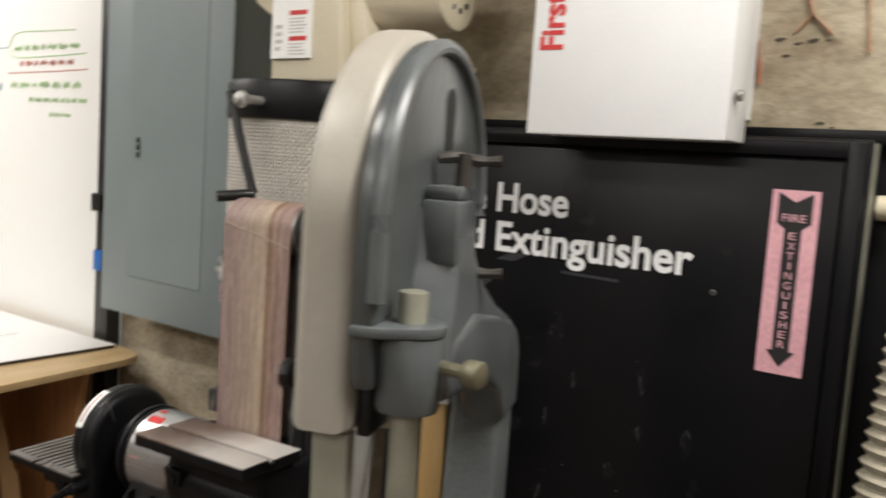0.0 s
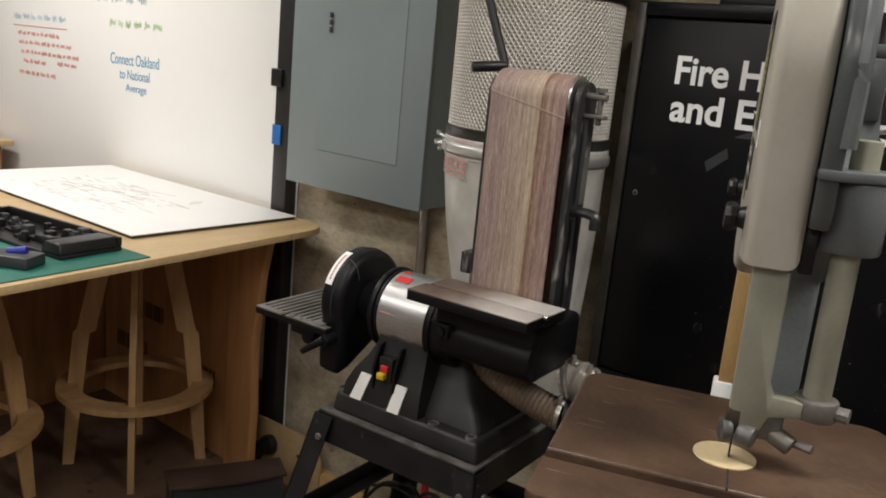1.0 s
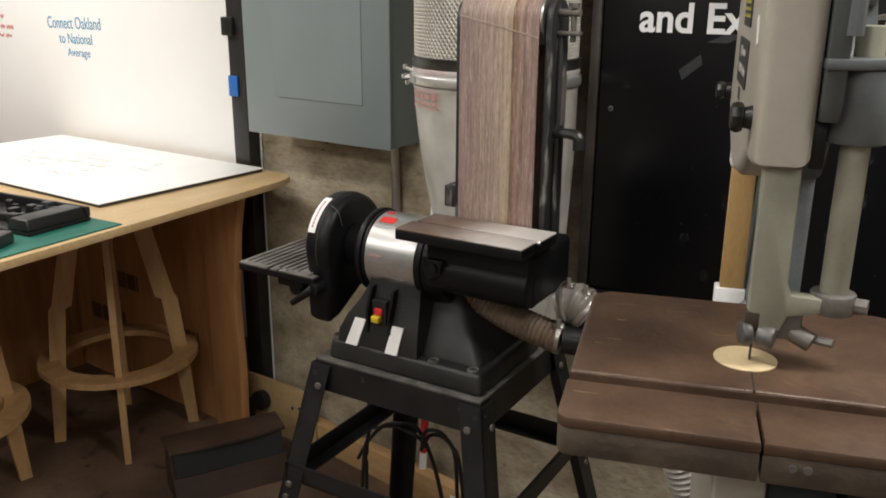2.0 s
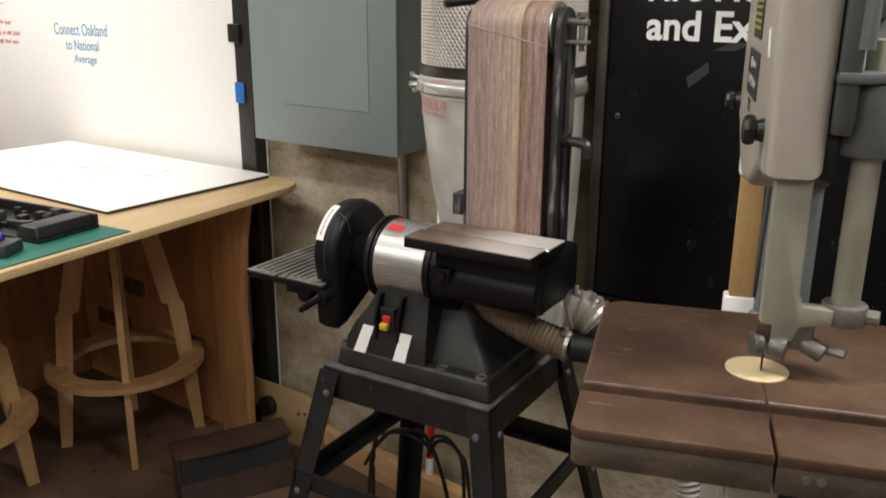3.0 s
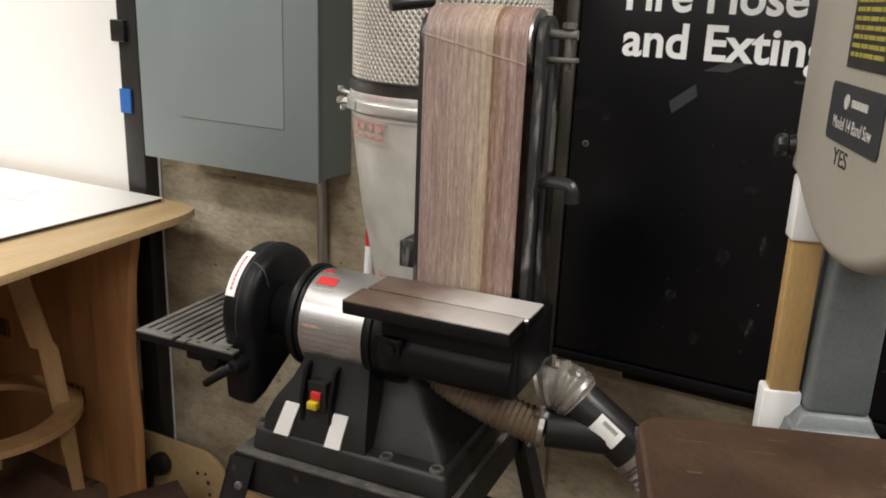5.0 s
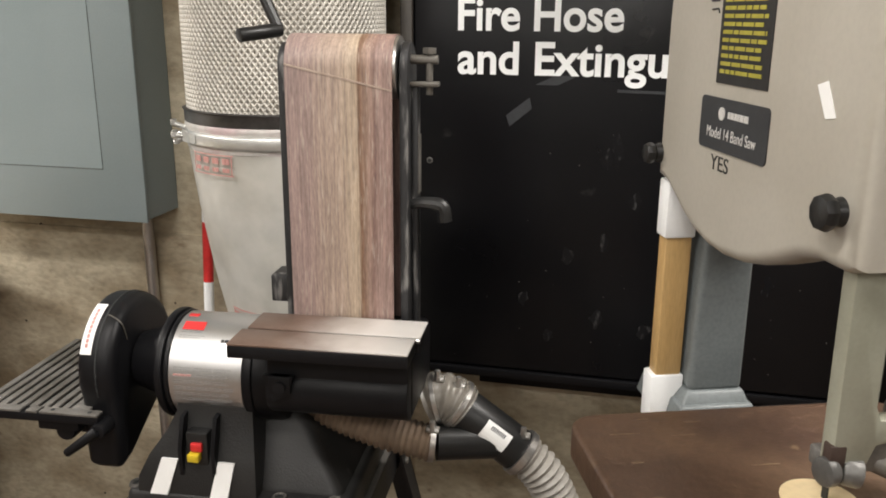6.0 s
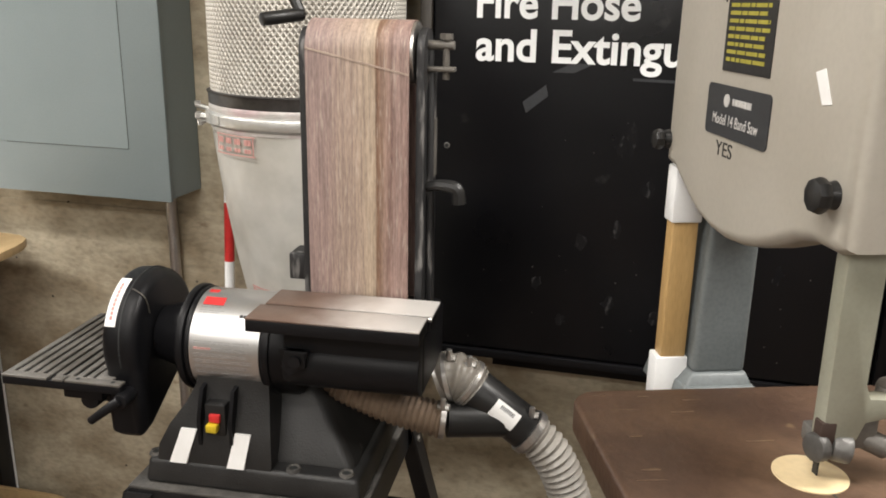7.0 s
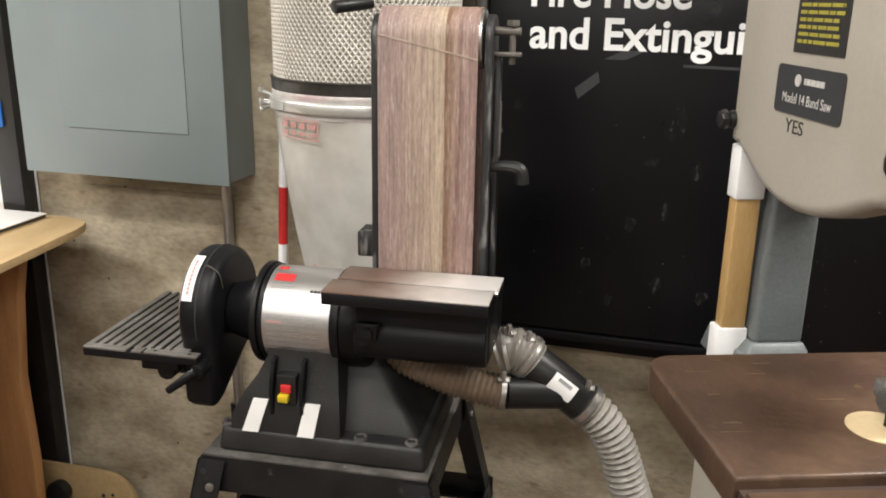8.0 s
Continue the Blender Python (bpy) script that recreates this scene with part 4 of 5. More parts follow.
for x, y in ((0.045, 0.045), (0.130, 0.048), (-0.188, 0.05)):
    bm = bm_new()
    lathe(bm, [(0.0065, 0.0435), (0.0075, 0.0455), (0.0105, 0.0455), (0.013, 0.040)], (x, y, 0), 18, False)
    part("bolt_boss", bm, DUSTTOP, base, "dusty raised rim of a bolt hole")
    bm = bm_new()
    cyl(bm, (x, y, 0.038), (x, y, 0.0440), 0.0065, seg=6)
    part("bolt", bm, DARKLINE, base, "dark hex bolt")
sw = part("switch", box(bm_new(), -0.097, -0.063, 0.040, 0.068, 0.088, 0.142, 0.003), BLACKPLASTIC, sander, "black switch box")
bm = bm_new()
for x in (-0.108, -0.056):
    prism(bm, [(0.070, 0.058), (0.036, 0.072), (0.034, 0.115), (0.050, 0.162), (0.070, 0.166)], "x", x, x + 0.006)
part("guard_rib", bm, BLACKCAST, sw)
part("red_button", box(bm_new(), -0.088, -0.070, 0.034, 0.041, 0.113, 0.127, 0.002), RED, sw, "red switch rocker")
part("yellow_key", box(bm_new(), -0.091, -0.073, 0.027, 0.041, 0.099, 0.112, 0.002), YELLOW, sw, "yellow safety key")
for x, dx in ((-0.156, 0.016), (-0.060, 0.010)):
    bm = bm_new()
    vs = [bm.verts.new(c) for c in ((x, 0.0285, 0.040), (x + 0.028, 0.0285, 0.040), (x + 0.028 + dx, 0.0395, 0.096), (x + dx + 0.002, 0.0395, 0.096))]
    vs += [bm.verts.new(v.co + Vector((0, 0.006, -0.001))) for v in vs]
    for f in ((0, 1, 2, 3), (7, 6, 5, 4), (0, 1, 5, 4), (1, 2, 6, 5), (2, 3, 7, 6), (3, 0, 4, 7)):
        bm.faces.new([vs[i] for i in f])
    part("tape_strip", bm, PAPER, sander, "white tape strip")
MY, MZ, MR = 0.140, 0.213, 0.080
motor = part("motor", cyl(bm_new(), (-0.150, MY, MZ), (0.045, MY, MZ), MR, seg=48, bevel=0.012), BLACKCAST, sander, "black motor body")
foil = part("label_wrap", cyl(bm_new(), (-0.126, MY, MZ), (-0.012, MY, MZ), MR + 0.0018, seg=64), SILVER, motor, "silver foil label")
def wrap(a, x, lift=0.0022):
    """A place on the motor's skin: local x along the axle, local y up round the skin."""
    a = radians(a)
    n = Vector((0, -math.cos(a), math.sin(a)))
    u = Vector((0, math.sin(a), math.cos(a)))
    p = Vector((x, MY, MZ)) + n * (MR + lift)
    return Matrix(((1, u.x, n.x, p.x), (0, u.y, n.y, p.y), (0, u.z, n.z, p.z), (0, 0, 0, 1)))
bm = bm_new()
for a, h in ((66, 0.013),):
    q = bmesh.ops.create_cube(bm, size=1.0)["verts"]
    for v in q:
        v.co = wrap(a, -0.100) @ Vector((v.co.x * 0.034, v.co.y * 0.017, v.co.z * 0.0012))
q = bmesh.ops.create_cube(bm, size=1.0)["verts"]
for v in q:
    v.co = wrap(86, -0.112) @ Vector((v.co.x * 0.016, v.co.y * 0.008, v.co.z * 0.0012))
part("red_mark", bm, RED, foil, "red print on the foil")
bm = bm_new()
for k, a in enumerate(range(58, -26, -7)):
    if 20 < a < 50:
        continue
    strip_bars(bm, wrap(a, -0.118) @ Matrix.Translation((0, -0.003, 0)), 0.098 if a < 20 else 0.04, 0.007, 2, 0.22, 0.2, 0.0003, seed=30 + k)
tagged(part("small_print", bm, PRINTGREY, foil), kind="stuff")
bm = bm_new()
strip_bars(bm, wrap(46, -0.05), 0.034, 0.006, 1, 0.8, 0.0, 0.0005, seed=70)
tagged(part("barcode", bm, BLACKFRAME, foil), kind="stuff")
bm = bm_new()
strip_bars(bm, wrap(8, -0.118), 0.030, 0.005, 1, 0.6, 0.0, 0.0004, seed=71)
part("red_line", bm, REDSOFT, foil, "short red print line")
bm = bm_new()
cyl(bm, (-0.205, MY, MZ), (-0.148, MY, MZ), 0.045, 0.062, seg=36)
cyl(bm, (-0.148, MY, MZ), (-0.136, MY, MZ), 0.087, seg=48, bevel=0.003)
cyl(bm, (-0.134, MY, MZ), (-0.127, MY, MZ), 0.084, seg=48, bevel=0.002)
part("end_bell", bm, BLACKCAST, motor)
bm = bm_new()
cyl(bm, (-0.010, MY, MZ), (0.004, MY, MZ), 0.085, seg=48, bevel=0.003)
part("end_ring", bm, BLACKCAST, motor)
GY, GR = 0.146, 0.106
bm = bm_new()
outline = arc(GY, MZ, GR, -25, 200, 40) + [(GY - GR * 0.98, MZ - 0.070), (GY - 0.100, 0.072), (GY - 0.088, 0.062), (GY - 0.060, 0.068), (GY + 0.030, 0.118), (GY + 0.078, MZ - 0.072)]
prism(bm, outline, "x", -0.268, -0.208, 0.017, 5)
guard = part("disc_guard", bm, BLACKCAST, sander, "rounded black disc guard")
bm = bm_new()
sweep(bm, [Vector((-0.2335 , GY + (GR - 0.0004) * math.cos(radians(a)), MZ + (GR + 0.0005) * math.sin(radians(a)))) for a in range(20, 200, 6)], 0.0016, 6)
part("seam", bm, DARKLINE, guard)
bm = bm_new()
for i in range(13):
    a = radians(112 + i * 3.6)
    n = Vector((0, math.cos(a), math.sin(a)))
    u = Vector((0, -math.sin(a), math.cos(a)))
    for v in bmesh.ops.create_cube(bm, size=1.0)["verts"]:
        v.co = Vector((-0.250 + v.co.x * 0.0175, GY, MZ)) + n * (GR + 0.0003 + v.co.z * 0.001) + u * v.co.y * 0.0078
part("warning_sticker", bm, PAPER, guard, "white warning sticker")
bm = bm_new()
for i in range(9):
    a = radians(118 + i * 4)
    n = Vector((0, math.cos(a), math.sin(a)))
    u = Vector((0, -math.sin(a), math.cos(a)))
    for v in bmesh.ops.create_cube(bm, size=1.0)["verts"]:
        v.co = Vector((-0.250 + v.co.x * 0.0045, GY, MZ)) + n * (GR + 0.001 + v.co.z * 0.0008) + u * v.co.y * 0.0062
tagged(part("sticker_print", bm, REDSOFT, guard), kind="stuff")
part("face_seam", sweep(bm_new(), glide([(-0.2335, GY - 0.055, MZ + 0.0905), (-0.222, GY - 0.058, MZ + 0.0885), (-0.2075, GY - 0.060, MZ + 0.078), (-0.2075, GY - 0.050, MZ + 0.050)], 5), 0.0011, 6), IRON, guard, "moulding seam")
part("disc", cyl(bm_new(), (-0.276, GY, MZ), (-0.268, GY, MZ), 0.080, seg=48), BELT, sander, "round sanding disc")
# grooved disc table
TZ = 0.170
bm = bm_new()
box(bm, -0.428, -0.285, 0.036, 0.30, TZ - 0.012, TZ - 0.004, 0.001)
box(bm, -0.285, -0.246, 0.046, 0.085, TZ - 0.012, TZ - 0.004, 0.001)
dt = part("disc_table", bm, BLACKCAST, sander, "grooved aluminium disc table")
xs = [-0.428, -0.411, -0.394, -0.377, -0.360, -0.325, -0.308, -0.291]
for i, x in enumerate(xs):
    part("ridge", box(bm_new(), x, x + 0.0105, 0.036, 0.30, TZ - 0.004, TZ, 0.0008, 1), ALU, dt)
part("ridge", box(bm_new(), -0.345, -0.333, 0.036, 0.30, TZ - 0.004, TZ - 0.001, 0.0008, 1), ALU, dt)
bm = bm_new()
for x0, x1 in ((-0.428, -0.350), (-0.340, -0.322), (-0.318, -0.224)):
    box(bm, x0, x1, 0.018, 0.0355, TZ - 0.004, TZ, 0.0008)
box(bm, -0.276, -0.246, 0.036, 0.085, TZ - 0.004, TZ, 0.001)
rimtop = part("front_rim", bm, ALU, dt)
for x in (-0.300, -0.240):
    part("screw_hole", cyl(bm_new(), (x, 0.027, TZ - 0.001), (x, 0.027, TZ + 0.0004), 0.0035, seg=12), DARKLINE, rimtop)
part("front_edge", box(bm_new(), -0.428, -0.224, 0.0185, 0.0355, TZ - 0.017, TZ - 0.004, 0.001), BLACKCAST, dt, "black front edge")
bm = bm_new()
prism(bm, [(0.05, TZ - 0.012), (0.13, TZ - 0.012), (0.11, TZ - 0.06), (0.065, TZ - 0.055)], "x", -0.325, -0.262, 0.004)
cyl(bm, (-0.29, 0.035, TZ - 0.040), (-0.29, 0.07, TZ - 0.040), 0.016, seg=14, bevel=0.003)
box(bm, -0.330, -0.262, 0.028, 0.075, TZ - 0.036, TZ - 0.016, 0.004)
cyl(bm, (-0.222, 0.012, TZ - 0.022), (-0.270, 0.002, TZ - 0.058), 0.0085, 0.0065, seg=14, bevel=0.002)
cyl(bm, (-0.222, 0.010, TZ - 0.024), (-0.222, 0.045, TZ - 0.024), 0.012, seg=12, bevel=0.002)
part("table_bracket", bm, BLACKCAST, dt)

# work table and belt unit
WZ = 1.025 + Z
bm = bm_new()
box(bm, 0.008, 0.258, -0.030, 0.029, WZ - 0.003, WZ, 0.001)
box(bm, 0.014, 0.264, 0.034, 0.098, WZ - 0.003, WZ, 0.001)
wt = part("work_table", bm, TABLESTEEL, sander, "worn iron work table with slot, glare painted on its right end")
bm = bm_new()
box(bm, 0.0078, 0.2582, -0.0302, 0.029, WZ - 0.021, WZ - 0.003, 0.002)
box(bm, 0.0138, 0.2642, 0.034, 0.098, WZ - 0.021, WZ - 0.003, 0.002)
box(bm, 0.010, 0.262, 0.028, 0.036, WZ - 0.021, WZ - 0.007)
part("table_edge", bm, BLACKCAST, wt, "black painted table edge")
part("screw", cyl(bm_new(), (0.2585, 0.031, WZ - 0.004), (0.264, 0.031, WZ - 0.004), 0.004, seg=10), STEEL, wt)
bm = bm_new()
box(bm, 0.046, 0.250, 0.014, 0.10, 0.218, WZ - 0.021, 0.005)
box(bm, 0.044, 0.252, 0.03, 0.20, 0.190, 0.292, 0.012, 3)
cyl(bm, (0.046, 0.045, 0.232), (0.250, 0.045, 0.232), 0.040, seg=24, bevel=0.003)
hs = part("belt_housing", bm, BLACKCAST, sander, "black belt housing")
bm = bm_new()
box(bm, 0.052, 0.085, 0.000, 0.014, 0.235, 0.262, 0.003)
cyl(bm, (0.070, -0.006, 0.247), (0.070, 0.01, 0.247), 0.009, seg=10)
prism(bm, [(0.044, 0.262), (0.088, 0.262), (0.082, 0.234), (0.058, 0.222)], "y", 0.002, 0.011)
part("lock_handle", bm, BLACKCAST, hs)
BX0, BX1, BY, BR, BZT = 0.060, 0.212, 0.150, 0.046, 1.383 + Z
BZB = 0.245
loop = [(BY - BR, BZB)] + [(BY + BR * math.cos(radians(a)), BZT + BR * math.sin(radians(a))) for a in range(180, -1, -12)] + [(BY + BR, BZB)]
loop += [(BY + BR * math.cos(radians(a)), BZB + BR * math.sin(radians(a))) for a in range(-15, -180, -15)]
bm = bm_new()
inner = [(BY + (y - BY) * 0.965, z if BZB < z < BZT else (BZT + (z - BZT) * 0.965 if z > BZT else BZB + (z - BZB) * 0.965)) for y, z in loop]
n = len(loop)
ring4 = [[bm.verts.new((x, y, z)) for y, z in pts] for x, pts in ((BX0, loop), (BX1, loop), (BX1, inner), (BX0, inner))]
for a, b in ((0, 1), (1, 2), (2, 3), (3, 0)):
    for k in range(n):
        bm.faces.new((ring4[a][k], ring4[a][(k + 1) % n], ring4[b][(k + 1) % n], ring4[b][k]))
belt = part("belt", bm, BELT, sander, "worn pinkish brown sanding belt with pale streaks")
bm = bm_new()
a0, a1 = Vector((BX0, BY - BR - 0.0006, BZT + 0.004)), Vector((BX1, BY - BR - 0.0006, BZT - 0.030))
d = Vector((0, 0, 0.0026))
vs = [bm.verts.new(p) for p in (a0, a1, a1 + d, a0 + d)]
vs += [bm.verts.new(v.co + Vector((0, 0.002, 0))) for v in vs]
for f in ((0, 1, 2, 3), (7, 6, 5, 4), (0, 1, 5, 4), (1, 2, 6, 5), (2, 3, 7, 6), (3, 0, 4, 7)):
    bm.faces.new([vs[i] for i in f])
part("splice", bm, SPLICE, belt, "pale belt splice")
bm = bm_new()
cyl(bm, (BX0 + 0.004, BY, BZT), (BX1 + 0.004, BY, BZT), BR * 0.955, seg=36)
part("roller", bm, STEEL, sander, "steel drive roller")
bm = bm_new()
prism(bm, [(BY - 0.036, 0.24), (BY - 0.036, BZT + 0.0)] + arc(BY, BZT, 0.036, 180, 0, 14)[1:] + [(BY + 0.036, 0.24)], "x", BX1 + 0.008, BX1 + 0.020, 0.002)
box(bm, BX1 + 0.020, BX1 + 0.030, BY - 0.012, BY + 0.012, 0.26, BZT - 0.02, 0.003)
fr = part("belt_frame", bm, DUSTYBLACK, sander, "black belt side frame")
bm = bm_new()
prism(bm, [(BY - 0.034, 0.27), (BY - 0.034, BZT)] + arc(BY, BZT, 0.034, 180, 0, 14)[1:] + [(BY + 0.045, 0.27)], "x", BX0 - 0.014, BX0 - 0.003, 0.002)
box(bm, BX0 - 0.040, BX0 - 0.010, BY - 0.03, BY + 0.02, 0.33, 0.372, 0.003)
part("side_plate", bm, DUSTYBLACK, sander)
bm = bm_new()
cyl(bm, (BX1 + 0.018, BY - 0.008, BZT + 0.012), (BX1 + 0.058, BY - 0.008, BZT + 0.012), 0.0065, seg=10)
cyl(bm, (BX1 + 0.046, BY - 0.008, BZT - 0.036), (BX1 + 0.046, BY - 0.008, BZT + 0.026), 0.005, seg=10)
cyl(bm, (BX1 + 0.046, BY - 0.008, BZT + 0.020), (BX1 + 0.046, BY - 0.008, BZT + 0.028), 0.010, seg=6)
box(bm, BX1 + 0.018, BX1 + 0.060, BY - 0.017, BY + 0.001, BZT - 0.025, BZT - 0.018, 0.002)
box(bm, BX1 + 0.018, BX1 + 0.057, BY - 0.015, BY - 0.001, BZT + 0.008, BZT + 0.016, 0.002)
part("tension_bolt", bm, ALU, fr, "grey tension bolts")
bm = bm_new()
sweep(bm, glide([(BX1 + 0.018, BY - 0.01, 0.484), (BX1 + 0.040, BY - 0.012, 0.488), (BX1 + 0.066, BY - 0.014, 0.484), (BX1 + 0.070, BY - 0.014, 0.462)], 6), lambda i: 0.0075 + 0.0002 * i, 10)
part("release_lever", bm, BLACKPLASTIC, fr, "black plastic release lever")
part("name_strip", box(bm_new(), BX1 + 0.0302, BX1 + 0.0312, BY - 0.009, BY + 0.010, 0.50, 0.585), ALU, fr, "grey rating strip")


# ---- dust hoses at the sander ----
def corrugated(points, r, pitch, depth, n=10):
    line = glide(points, n)
    total = [0.0]
    for a, b in zip(line, line[1:]):
        total.append(total[-1] + (b - a).length)
    steps = int(total[-1] / pitch * 6)
    dense, j = [], 0
    for i in range(steps + 1):
        s = total[-1] * i / steps
        while j < len(total) - 2 and total[j + 1] < s:
            j += 1
        f = (s - total[j]) / max(1e-6, total[j + 1] - total[j])
        dense.append(line[j].lerp(line[j + 1], f))
    return sweep(bm_new(), dense, lambda i: r + depth * (0.5 + 0.5 * math.cos(2 * math.pi * i / 6)), 20)


hose = thing("dust_hose", pose(0, 0, 0), "grey corrugated dust hose with black branch fitting", "hose")
part("outlet_hose", corrugated([(-0.900, 1.305, 0.868), (-0.884, 1.307, 0.874), (-0.864, 1.31, 0.869), (-0.845, 1.312, 0.855)], 0.037, 0.013, 0.004, 6), HOSECLEAR, hose, "clear ribbed hose end")
bm = bm_new()
cyl(bm, (-0.853, 1.311, 0.861), (-0.748, 1.322, 0.783), 0.035, seg=28, bevel=0.002)
cyl(bm, (-0.880, 1.275, 0.812), (-0.785, 1.312, 0.808), 0.028, seg=28)
fit_y = part("branch_fitting", bm, BLACKPLASTIC, hose, "black plastic branch fitting")
bm = bm_new()
ax = Vector((0.105, 0.011, -0.078)).normalized()
nn = Vector((-0.1, -1, 0.55))
nn = (nn - ax * nn.dot(ax)).normalized()
uu = nn.cross(ax)
for k in range(5):
    ang = (k - 2) * 0.17
    q = bmesh.ops.create_cube(bm, size=1.0)["verts"]
    nk, uk = nn * math.cos(ang) + uu * math.sin(ang), uu * math.cos(ang) - nn * math.sin(ang)
    for v in q:
        v.co = Vector((-0.798, 1.3165, 0.8205)) + nk * (0.0354 + v.co.z * 0.001) + ax * v.co.x * 0.046 + uk * v.co.y * 0.0066
part("label", bm, PAPER, fit_y, "white barcode label")
bm = bm_new()
for k in range(9):
    q = bmesh.ops.create_cube(bm, size=1.0)["verts"]
    for v in q:
        v.co = Vector((-0.798, 1.3165, 0.8205)) + (nn * math.cos(0.2) + uu * math.sin(0.2)) * (0.0360 + v.co.z * 0.001) + ax * (-0.012 + k * 0.003 + v.co.x * 0.0016) + uu * v.co.y * 0.007
tagged(part("barcode", bm, PLATEGREY, fit_y), kind="stuff")
part("main_hose", corrugated([(-0.752, 1.322, 0.786), (-0.722, 1.324, 0.758), (-0.695, 1.327, 0.71), (-0.664, 1.332, 0.62), (-0.600, 1.36, 0.44), (-0.51, 1.42, 0.22), (-0.44, 1.50, 0.06)], 0.0285, 0.0118, 0.0065), HOSEGREY, hose, "grey corrugated hose")
part("low_hose", corrugated([(-1.15, 1.30, 0.90), (-1.08, 1.285, 0.855), (-0.98, 1.275, 0.825), (-0.885, 1.274, 0.810)], 0.026, 0.010, 0.004), HOSEBROWN, hose, "dusty brown corrugated hose")
for p, q, r in (((-0.890, 1.305, 0.872), (-0.884, 1.306, 0.8735), 0.0415), ((-0.857, 1.311, 0.8645), (-0.852, 1.312, 0.861), 0.0415), ((-0.757, 1.321, 0.790), (-0.748, 1.322, 0.783), 0.039), ((-0.891, 1.273, 0.813), (-0.883, 1.275, 0.812), 0.031)):
    bm = bm_new()
    cyl(bm, p, q, r, seg=28)
    mid = (Vector(p) + Vector(q)) / 2
    top = mid + Vector((0.004, -0.012, r))
    cyl(bm, top + Vector((-0.009, 0, -0.003)), top + Vector((0.011, 0, -0.003)), 0.006, seg=8, bevel=0.001)
    cyl(bm, top + Vector((0, -0.003, -0.006)), top + Vector((0.001, -0.004, 0.013)), 0.0048, seg=8, bevel=0.001)
    part("hose_clamp", bm, STEEL, hose, "bright steel hose clamp")


# ---- band saw ----
SAW = pose(-0.432, 0.811, 0, 0, 0, 20)
saw = thing("band_saw", SAW, "old beige and grey band saw with brown iron table", "band saw")
cover_line = arc(0.167, 1.448, 0.201, 0, 180, 36) + [(-0.034, 1.272), (-0.014, 1.266), (0.020, 1.266), (0.048, 1.260), (0.082, 1.246), (0.115, 1.234), (0.150, 1.226), (0.190, 1.222), (0.226, 1.224), (0.258, 1.230), (0.288, 1.242), (0.316, 1.256), (0.340, 1.268), (0.368, 1.272)]
bm = bm_new()
prism(bm, cover_line, "x", -0.025, 0.030, 0.0135, 5)
cover = part("wheel_cover", bm, SAWBEIGE, saw, "beige enamelled upper wheel cover")
for y, z, r in ((-0.008, 1.313, 0.0165), (0.360, 1.300, 0.014)):
    kb = part("knob", cyl(bm_new(), (-0.045, y, z), (-0.032, y, z), r * 0.9, seg=9, bevel=0.005), BLACKPLASTIC, cover, "black clamping knob")
    part("washer", cyl(bm_new(), (-0.032, y + 0.001, z), (-0.0245, y + 0.001, z), 0.010, 0.012, seg=20), BLACKPLASTIC, kb)


def on_cover(y, z, lift=0.0):
    """Local x runs along the cover towards the blade, local y up."""
    return Matrix(((0, 0, -1, -0.0252 - lift), (-1, 0, 0, y), (0, 1, 0, z), (0, 0, 0, 1)))


bm = bm_new()
prism(bm, [(0.226, 1.392), (0.122, 1.392), (0.122, 1.52), (0.226, 1.52)], "x", -0.0262, -0.0252)
wl = part("warning_label", bm, BLACKFRAME, cover, "black warning label with yellow print")
bm = bm_new()
strip_bars(bm, on_cover(0.219, 1.400, 0.001), 0.088, 0.082, 11, 0.5, 0.12, 0.0004, seed=41)
q = bmesh.ops.create_cube(bm, size=1.0)["verts"]
for v in q:
    v.co = on_cover(0.174, 1.497, 0.001) @ Vector((v.co.x * 0.05, v.co.y * 0.012, v.co.z * 0.0005))
tagged(part("print", bm, YELLOWPRINT, wl), kind="stuff")
bm = bm_new()
prism(bm, arc(0.248, 1.372, 0.006, 0, 90, 4)[::1] + arc(0.118, 1.372, 0.006, 90, 180, 4) + arc(0.118, 1.332, 0.006, 180, 270, 4) + arc(0.248, 1.332, 0.006, 270, 360, 4), "x", -0.0264, -0.0252)
plate = part("name_plate", bm, PLATEGREY, cover, "dark grey model plate")
lettering("lettering", "Model 14 Band Saw", on_cover(0.236, 1.338, 0.0012), 0.104, 0.011, INKGREY, plate, 0.0, 0.0005)
bm = bm_new()
cyl(bm, (-0.0272, 0.205, 1.363), (-0.0263, 0.205, 1.363), 0.0065, seg=16)
strip_bars(bm, on_cover(0.192, 1.359, 0.0012), 0.042, 0.008, 1, 0.8, 0.0, 0.0004, seed=4)
part("mark", bm, INKGREY, plate)
lettering("handwritten_word", "YES", on_cover(0.224, 1.306, 0.0), 0.040, 0.015, BLACKFRAME, cover, 0.0, 0.0005)
bm = bm_new()
sweep(bm, [Vector((-0.0255, 0.250, 1.462)), Vector((-0.0255, 0.236, 1.463)), Vector((-0.0255, 0.233, 1.459))], 0.0009, 5)
strip_bars(bm, on_cover(0.254, 1.468, 0.0), 0.02, 0.010, 1, 0.7, 0.1, 0.0004, seed=8)
part("pen_note", bm, PLATEGREY, cover, "short handwritten note with arrow")
bm = bm_new()
prism(bm, [(0.044, 1.404), (0.030, 1.408), (0.014, 1.381), (0.028, 1.379)], "x", -0.0258, -0.0252)
part("tape_scrap", bm, PAPER, cover, "scrap of white tape")
